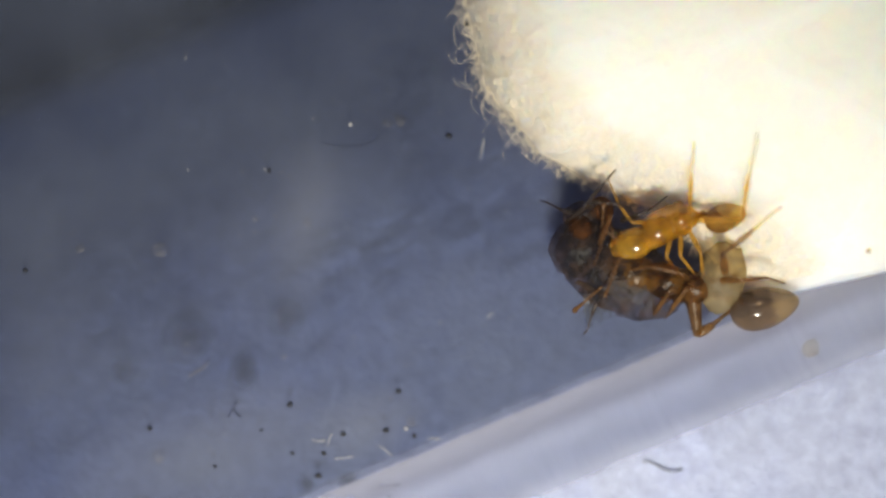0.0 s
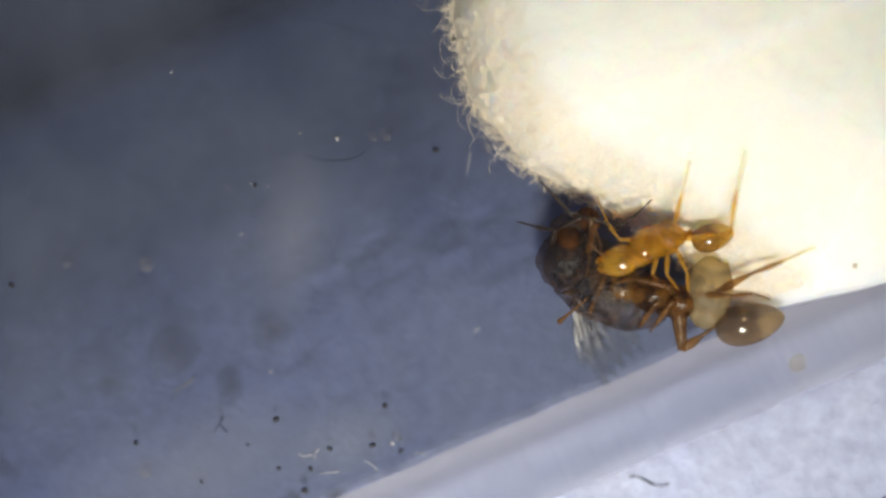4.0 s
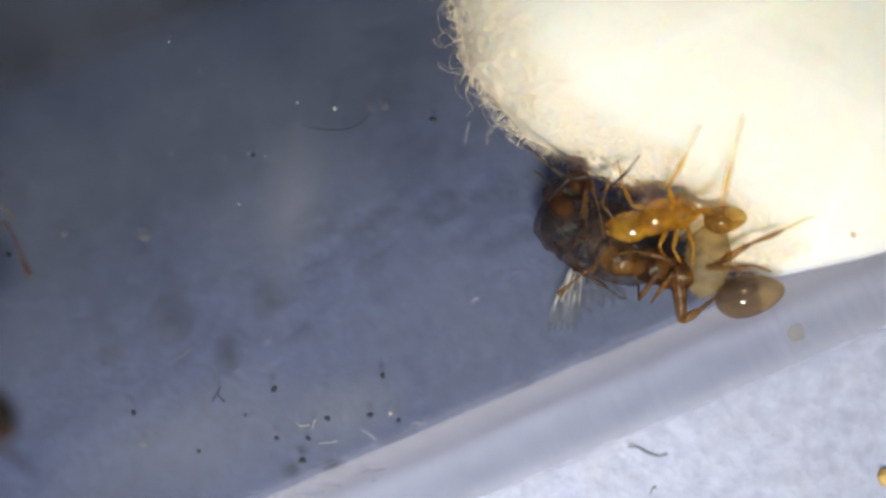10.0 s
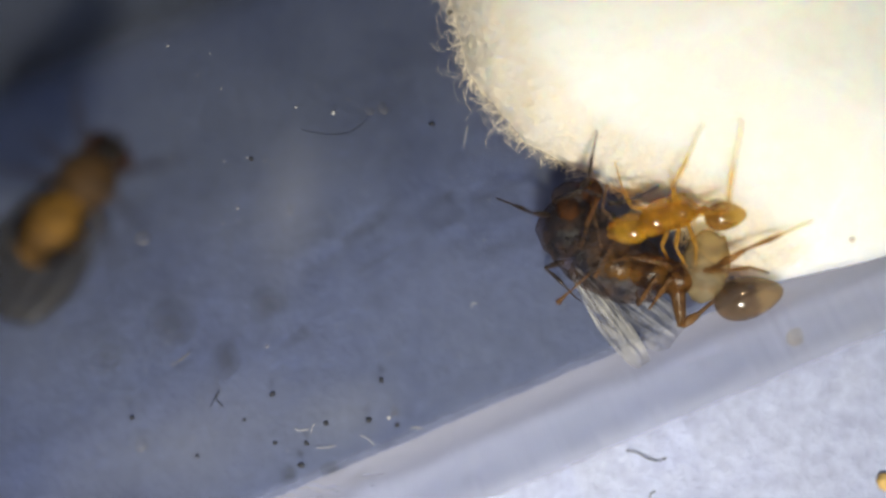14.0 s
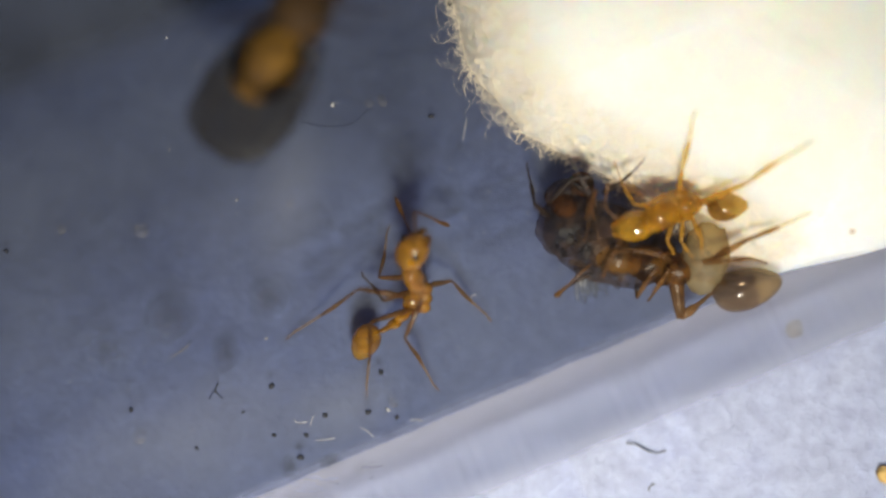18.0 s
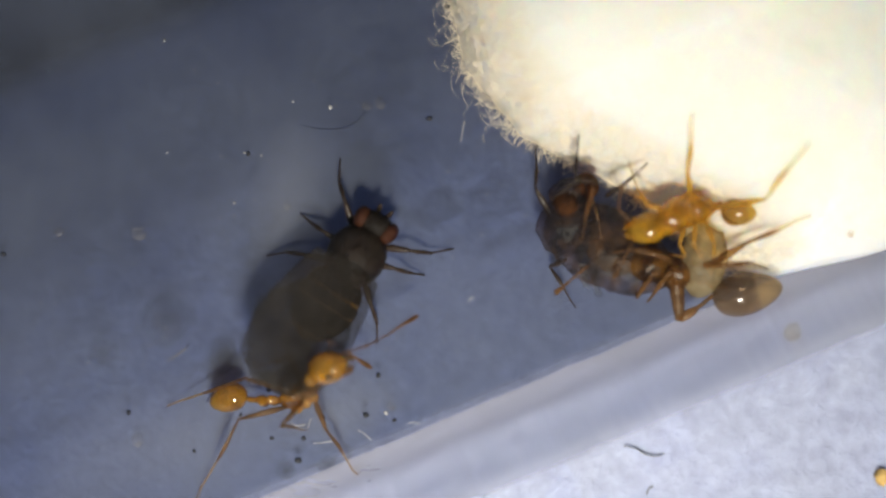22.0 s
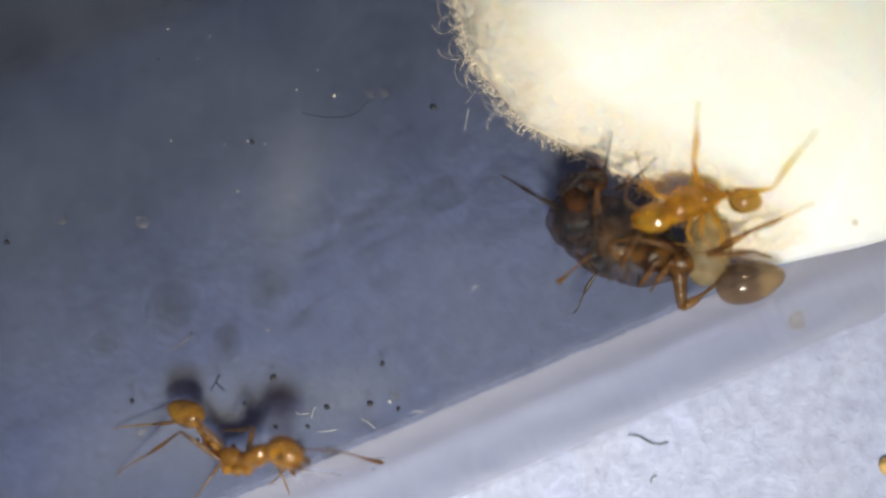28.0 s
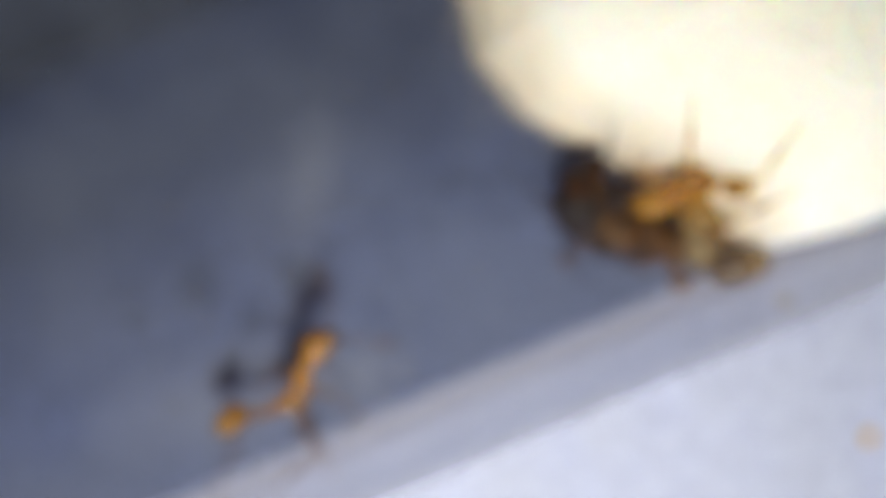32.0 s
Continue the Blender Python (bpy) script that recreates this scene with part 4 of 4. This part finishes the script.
def motions():
    C = [(0, (-300, 800), (-480, 800)), (8.0, (-60, 170), (-250, 180)), (8.5, (30, 165), (-160, 175)), (8.8, (5, 180), (-185, 170)), (9.0, (35, 180), (-155, 190)),
         (9.3, (10, 248), (-180, 240)), (9.7, (-70, 330), (-240, 240)), (10.3, (-20, 520), (-90, 340)), (10.8, (75, 740), (-40, 590)), (11.0, (154, 738), (-10, 640)),
         (11.2, (138, 772), (10, 650)), (11.5, (115, 840), (-10, 720)), (11.8, (50, 880), (-80, 760)), (12.2, (40, 1080), (-60, 900)), (13.8, (110, 1110), (-70, 1150)),
         (14.5, (275, 898), (90, 950)), (15.6, (520, 650), (370, 760)), (16.5, (697, 480), (549, 604)), (17, (744, 460), (576, 560)), (17.5, (823, 480), (653, 589)), (18, (735, 446), (653, 608)),
         (18.3, (751, 434), (588, 550)), (18.5, (802, 434), (656, 550)), (18.8, (742, 687), (568, 694)), (19, (595, 573), (421, 671)),
         (19.5, (623, 603), (449, 654)), (20, (663, 643), (466, 671)), (20.5, (586, 617), (405, 668)), (21, (577, 715), (391, 680)),
         (21.5, (670, 687), (472, 687)), (22, (586, 652), (407, 710)), (22.5, (563, 571), (421, 645)), (23, (519, 587), (403, 685)),
         (23.5, (565, 603), (380, 715)), (24, (523, 664), (322, 680)), (24.5, (472, 643), (275, 650)), (25, (437, 566), (259, 601)),
         (25.5, (365, 543), (205, 620)), (26.5, (320, 630), (150, 640)), (27.5, (307, 724), (150, 671)), (27.8, (502, 787), (317, 752)), (28, (507, 805), (326, 740)),
         (28.5, (470, 756), (324, 747)), (29, (468, 756), (263, 773)), (29.5, (449, 745), (252, 740)), (30, (407, 814), (250, 775)),
         (30.3, (493, 752), (324, 763)), (30.5, (421, 703), (347, 784)), (31, (560, 564), (461, 722)), (31.5, (623, 587), (465, 715)), (32, (563, 617), (412, 749))]
    lean = ((16.5, -16), (17, -23), (18, -50), (18.4, -50), (18.8, -10), (19, -8), (20, -45), (21, -55), (22, -35), (23, -23), (24, -32), (25, -58), (28, -53), (30, -53), (31, -75), (32, -45))
    where = {t: ant_pose(t, h, g, float(np.interp(t, (27, 28, 30.3, 31), (0.90, 1.05, 1.05, 1.4))), float(np.interp(t, *zip(*lean)))) for t, h, g in C}
    walk(roamer, list(where.items()))
    # knees and feet: seconds, knee right and down, foot right and down, hundredths of a millimetre
    STEPS = (
        ((17, 672, 478, 690, 440), (18, 690, 470, 690, 400), (19, 540, 600, 580, 540), (20, 590, 640, 620, 600), (23, 470, 620, 480, 600), (29, 445, 800, 458, 825)),
        ((16.5, 545, 515, 490, 545), (17, 600, 478, 505, 500), (18, 655, 505, 640, 482), (19, 470, 600, 470, 560), (23, 440, 600, 395, 620), (25, 320, 545, 332, 600)),
        ((16.5, 500, 560, 400, 640), (17, 560, 550, 360, 602), (18, 650, 532, 505, 602), (19, 415, 610, 345, 652), (20, 370, 695, 275, 702), (21, 370, 690, 285, 700),
         (22, 345, 690, 295, 720), (23, 345, 685, 250, 780), (24, 290, 690, 225, 708), (25, 215, 600, 40, 650), (28, 260, 735, 200, 760), (29, 200, 790, 115, 820), (31, 400, 770, 400, 820), (32, 380, 830, 380, 880)),
        ((16.5, 722, 600, 712, 640), (17, 735, 557, 840, 612), (18, 790, 490, 870, 570), (19, 570, 672, 702, 732), (20, 622, 720, 640, 802), (21, 500, 770, 585, 842), (22, 585, 765, 640, 852),
         (23, 545, 655, 590, 695), (24, 500, 735, 612, 802), (25, 395, 685, 422, 802), (28, 480, 850, 512, 882), (29, 415, 850, 432, 890), (30, 420, 880, 450, 930), (31, 640, 670, 672, 712), (32, 640, 700, 670, 760)),
        ((16.5, 685, 635, 692, 662), (17, 665, 592, 645, 707), (18, 735, 610, 778, 692), (19, 560, 690, 572, 727), (20, 535, 745, 490, 872), (21, 430, 800, 393, 872), (22, 530, 745, 545, 760),
         (23, 510, 710, 562, 767), (24, 410, 760, 400, 872), (25, 337, 710, 318, 835), (28, 395, 840, 340, 892), (29, 330, 860, 285, 900), (30, 340, 880, 320, 940), (31, 640, 740, 692, 792), (32, 560, 800, 600, 860)),
        ((16.5, 575, 620, 500, 765), (17, 605, 612, 500, 765), (18, 655, 640, 650, 702), (19, 425, 715, 408, 855), (20, 430, 737, 365, 790), (21, 350, 755, 308, 822), (22, 395, 775, 348, 884),
         (23, 435, 712, 328, 864), (24, 330, 750, 260, 830), (25, 230, 695, 98, 824), (28, 290, 812, 205, 842), (29, 230, 830, 100, 884), (30, 270, 860, 200, 890), (31, 530, 770, 490, 832), (32, 500, 830, 460, 890)))
    REST = [Vector((x, y * k, -0.9)) for k in (1, -1) for x, y in ((0.95, 1.05), (0.10, 1.40), (-1.15, 1.35))]
    for i, (leg, steps) in enumerate(zip(roamer_parts["jointed"], STEPS)):
        base, y = leg[2], (1 if i < 3 else -1)
        free = REST[i] * MM
        rows = [(0, free, base + Vector((0, 0.5 * y, 0.5)) * MM), (16.0, free, base + Vector((0, 0.5 * y, 0.5)) * MM)]
        rows += [(t, where[t].inverted() @ PT(t, fx, fy, 0.03), where[t].inverted() @ PT(t, kx, ky, 0.55)) for t, kx, ky, fx, fy in steps]
        rows += [(32.01, rows[-1][1], rows[-1][2])]
        drive(leg, rows, 0.22, 0 if i in (0, 2, 4) else math.pi)
    FEEL = (((16.5, 725, 405, 860, 335), (17, 715, 395, 765, 368), (18, 720, 400, 700, 350), (19, 640, 560, 668, 545), (20, 715, 612, 810, 632), (21, 665, 660, 782, 650), (22, 690, 610, 792, 533), (23, 430, 545, 482, 480),
             (24, 620, 630, 732, 648), (25, 490, 500, 597, 392), (28, 590, 770, 690, 822), (29, 560, 680, 682, 640), (30, 500, 790, 540, 760), (31, 500, 500, 398, 402), (32, 600, 540, 560, 470)),
            ((16.5, 740, 445, 790, 428), (17, 830, 470, 895, 482), (18, 770, 400, 795, 400), (19, 690, 582, 728, 608), (20, 740, 645, 832, 660), (21, 610, 730, 618, 757), (22, 625, 640, 658, 652), (23, 560, 570, 620, 570),
             (24, 610, 680, 658, 702), (25, 535, 555, 652, 535), (28, 510, 820, 522, 842), (29, 550, 740, 622, 720), (30, 500, 800, 587, 862), (31, 620, 480, 692, 388), (32, 650, 600, 702, 610)))
    for i, (feeler, sweeps) in enumerate(zip(roamer_parts["feelers"], FEEL)):
        base, y = feeler[2], 1 - 2 * i
        free = base + Vector((1.3, 0.65 * y, -0.1)) * MM
        rows = [(t, free + Vector((0, 0.25 * math.sin(t * 3 + i), 0.1 * math.sin(t * 4))) * MM, base + Vector((0.4, 0.9 * y, 0.4)) * MM) for t in np.arange(0, 16.1, 0.5)]
        rows += [(t, where[t].inverted() @ PT(t, fx, fy, 0.75), where[t].inverted() @ PT(t, kx, ky, 1.15)) for t, kx, ky, fx, fy in sweeps]
        drive(feeler, rows + [(32.01, rows[-1][1], rows[-1][2])], 0.0, 0)

    # the holders sway as the fly struggles
    hold = [(0, (1090, 420), (1258, 376)), (3, (1086, 424), (1262, 382)), (6, (1083, 427), (1266, 387)), (8, (1100, 424), (1274, 400)), (9, (1113, 421), (1281, 416)), (10, (1112, 418), (1282, 408)),
            (13, (1110, 412), (1287, 394)), (16, (1118, 420), (1292, 392)), (19, (1125, 424), (1298, 390)), (23, (1142, 423), (1332, 393)), (28, (1148, 425), (1330, 392)), (32, (1150, 424), (1332, 390))]
    rows = []
    for t, h, g in hold:
        a, b = P(*h, 1.12), P(*g, 1.12)
        ang = math.degrees(math.atan2(a.y - b.y, a.x - b.x))
        rows.append((t, Matrix.Translation(b.lerp(a, 0.43)) @ pose(0, 0, 0, 0, 0, ang % 360)))
    walk(holder, rows)
    gone = [(t, m.inverted()) for t, m in rows]

    def planted(now, knee, foot):
        """feet that stay put while their ant sways: rows of (seconds, plan place) in the ant's space"""
        out = []
        for t, inv in now:
            k, f = (Vector([float(np.interp(t, [r[0] for r in path], [r[j] for r in path])) for j in (1, 2, 3)]) for path in (knee, foot))
            out.append((t, inv @ P(f.x, f.y, on_cotton(*f)), inv @ P(k.x, k.y, on_cotton(*k))))
        return out

    gone = [(float(t), min(gone, key=lambda g: abs(g[0] - t))[1]) for t in np.arange(0, 32.1, 0.5)]
    hind, mid = holder_parts["jointed"]
    drive(hind, planted(gone, [(0, 1250, 330, 1.7), (14.5, 1258, 338, 1.7), (16.0, 1342, 338, 1.8), (32, 1350, 340, 1.8)], [(0, 1312, 222, 1.9), (14.5, 1314, 220, 1.9), (16.0, 1442, 270, 2.2), (32, 1440, 268, 2.2)]), 0, 0)
    drive(mid, planted(gone, [(0, 1190, 330, 1.7), (32, 1212, 330, 1.7)], [(0, 1200, 240, 1.7), (3, 1206, 241, 1.7), (6, 1236, 246, 1.7), (14, 1246, 228, 1.7), (18, 1240, 205, 1.7), (32, 1234, 195, 1.7)]), 0, 0)
    sway = [(float(t), Matrix.Translation(B_AT + Vector((4e-5 * math.sin(t * 0.9), 3e-5 * math.sin(t * 1.7), 0))) @ pose(0, 0, 0, 0, 0, B_ANG + 1.5 * math.sin(t * 1.1))) for t in range(33)]
    walk(digger, sway)
    drive(digger_parts["jointed"][0], planted([(t, m.inverted()) for t, m in sway], [(0, 1262, 430, 1.6), (0.4, 1262, 430, 1.6), (1, 1338, 432, 1.6), (32, 1340, 432, 1.6)],
                                              [(0, 1356, 354, 1.9), (0.4, 1356, 354, 1.9), (1, 1452, 394, 1.9), (32, 1458, 390, 1.9)]), 0, 0)

    # the caught fly
    place = np.array([(0, -8, 15, 0), (3, -8, 12, 0), (6, -10, 12, 4), (9, 0, -8, 6), (13, -8, -10, 4), (14.5, 0, 5, 0), (17, 0, 14, 4), (19, 2, 12, 8), (24, 10, 14, 6), (28, 14, 14, 6), (32, 14, 14, 6)])
    rows = []
    for t in np.arange(0, 32.01, 0.5):
        x, y, a = (float(np.interp(t, place[:, 0], place[:, k])) for k in (1, 2, 3))
        rows.append((float(t), Matrix.Translation(P(1030 + x + 4 * math.sin(t * 2.3), 430 + y + 4 * math.sin(t * 1.9 + 1), 0)) @ pose(0, 0, 0, 4 * math.sin(t * 1.4), 3 * math.sin(t * 2.2), a + 4 * math.sin(t * 0.8))))
    walk(prey, rows)
    held = rows
    for i, leg in enumerate(PREY_LEGS):
        at = leg.location.copy()
        walk(leg, [(float(t), pose(*at, 6 * math.sin(t * 3.1 + i), 0, 7 * math.sin(t * (2.1 + 0.37 * i) + 1.9 * i))) for t in np.arange(0, 32.01, 0.25)])
    KICKS = (((0, 1057, 552, 1032, 594), (3, 1060, 548, 1130, 578), (6, 1030, 545, 1006, 566), (9, 1080, 520, 1126, 548), (11, 1060, 510, 1110, 535), (14, 1003, 492, 1028, 533), (17, 1026, 526, 950, 531),
              (20, 1000, 488, 1042, 526), (22, 1000, 490, 1020, 545), (25, 1060, 500, 1075, 560), (28, 1046, 508, 1014, 555), (30, 1000, 480, 1022, 506), (31, 1040, 475, 1067, 496), (32, 1030, 480, 1050, 500)),
             ((0, 985, 368, 954, 356), (3, 955, 400, 918, 385), (6, 942, 425, 908, 405), (9, 990, 290, 961, 246), (11, 960, 380, 942, 360), (14, 920, 365, 878, 350), (17, 950, 350, 935, 305),
              (20, 960, 330, 950, 262), (23, 960, 340, 950, 270), (25, 970, 350, 918, 356), (28, 930, 335, 888, 310), (30, 930, 348, 861, 342), (31, 950, 345, 904, 310), (32, 950, 330, 920, 300)),
             ((0, 1060, 330, 1090, 300), (3, 1000, 375, 975, 345), (6, 950, 300, 905, 246), (9, 990, 290, 963, 247), (11, 922, 276, 862, 216), (14, 1049, 280, 1056, 232), (17, 1060, 330, 1030, 300),
              (20, 1000, 300, 963, 234), (23, 1040, 290, 1060, 260), (25, 1120, 318, 1156, 286), (28, 1086, 266, 1081, 234), (30, 1089, 260, 1085, 224), (31, 1092, 246, 1088, 212), (32, 1092, 246, 1088, 212)))
    lair = {t: m.inverted() for t, m in held}
    for leg, kicks, z in zip(PREY_KICK, KICKS, (0.25, 0.7, 1.3)):
        drive(leg, [(t, lair[t] @ PT(t, fx, fy, on_cotton(fx - drift(t)[0], fy - drift(t)[1], z)), lair[t] @ PT(t, kx, ky, z + 0.15)) for t, kx, ky, fx, fy in kicks], 0, 0)
    # heading of each wing (direction of its tip, degrees)
    W = [((0, -62, 62), (2, -62, 62), (2.7, -64, 62), (3.5, -66, 60), (4.5, -72, 15), (5.5, -73, 0), (7, -66, 0), (8.6, -62, 0), (8.9, -116, 28), (9.1, -108, 28), (10, -112, 30), (11, -95, 32), (12, -97, 28), (13, -84, 28), (13.8, -52, 0), (14.5, -50, 8), (16.5, -76, 44), (18, -76, 56), (19, -50, 70), (24, -30, 70), (32, -30, 70)),
         ((0, -66, 55), (2, -60, 55), (2.7, -62, 58), (3.5, -62, 56), (4.5, -60, 5), (5.5, -52, 5), (7, -46, 5), (8.6, -40, 5), (8.9, -98, 35), (9.1, -83, 35), (10, -86, 35), (11, -68, 28), (12, -62, 25), (13, -60, 25), (13.8, -36, 5), (14.5, -34, 10), (16.5, -66, 45), (18, -70, 50), (19, -40, 70), (24, -20, 70), (32, -20, 70))]
    for w, rows in zip(PREY_WINGS, W):
        at = w.location.copy()
        walk(w, [(t, pose(*at, 8 * math.sin(t * 2), -b, a + 180)) for t, a, b in rows])

    # the visiting fly: under the top wall, then down on the floor, then away
    UP = TOP
    V = [(0, (-300, 700), (-560, 900), UP), (3.2, (-90, 720), (-400, 860), UP), (5.5, (20, 745), (-300, 880), UP), (7, (30, 745), (-290, 880), UP), (9, (35, 735), (-290, 870), UP), (10, (5, 735), (-320, 860), UP),
         (10.6, (-120, 760), (-420, 960), UP), (11.8, (-90, 760), (-380, 980), UP), (12.5, (45, 645), (-150, 960), UP), (13, (118, 420), (-60, 760), UP), (13.5, (172, 300), (-60, 610), UP),
         (14, (198, 262), (-40, 570), UP), (14.5, (185, 205), (-40, 520), UP), (16.5, (477, 75), (225, 372), UP), (17, (546, 8), (285, 318), UP), (17.6, (555, -40), (358, 280), UP),
         (18, (572, -35), (372, 262), UP), (18.4, (580, -35), (385, 270), UP), (19, (650, -45), (395, 252), UP), (19.5, (590, -190), (478, 155), UP), (20, (540, -185), (514, 190), UP),
         (20.5, (505, -230), (500, 132), UP), (21, (512, -225), (513, 138), UP), (21.5, (520, -225), (513, 138), UP), (21.58, (590, 120), (540, 470), 3.6), (21.66, (650, 330), (560, 640), 1.6), (21.8, (662, 395), (529, 667), 0.0), (22, (668, 394), (508, 645), 0.0), (22.3, (667, 325), (485, 620), 0.0),
         (22.9, (680, 308), (500, 610), 0.0), (22.967, (800, 330), (710, 600), 2.0), (23.0, (830, 560), (570, 740), 3.0), (23.033, (560, 830), (240, 720), 3.0), (23.067, (470, 600), (190, 700), 3.0), (23.1, (350, 510), (170, 755), 3.0), (23.2, (-300, 300), (-500, 560), 3.5), (23.4, (-340, 300), (-540, 560), 4.5), (23.6, (-350, 300), (-550, 560), UP), (32, (-400, 300), (-600, 560), UP)]
    rows = []
    for t, h, tip, z in V:
        over = 180 if z == UP else (115 if z == 4.5 else 100 if z == 3.6 else 50 if z in (1.6, 3.5) else 0)
        mid = z - 0.6 if over > 90 else z + 0.6
        a, b = PT(t, *h, mid), PT(t, *tip, mid)
        ang = math.degrees(math.atan2(a.y - b.y, a.x - b.x))
        d = (a - b).normalized()
        o = a - d * (1.05 * MM)
        rows.append((t, Matrix.Translation((o.x, o.y, z * MM)) @ pose(0, 0, 0, 0, 0, ang) @ pose(0, 0, 0, over, 0, 0)))
    walk(visitor, rows)
    for i, leg in enumerate(visitor_parts["legs"]):
        at = leg.location.copy()
        walk(leg, [(float(t), pose(*at, 0, 0, 12 * math.sin(t * 5.3 + 1.7 * i))) for t in np.arange(0, 32.01, 0.5)])


motions()
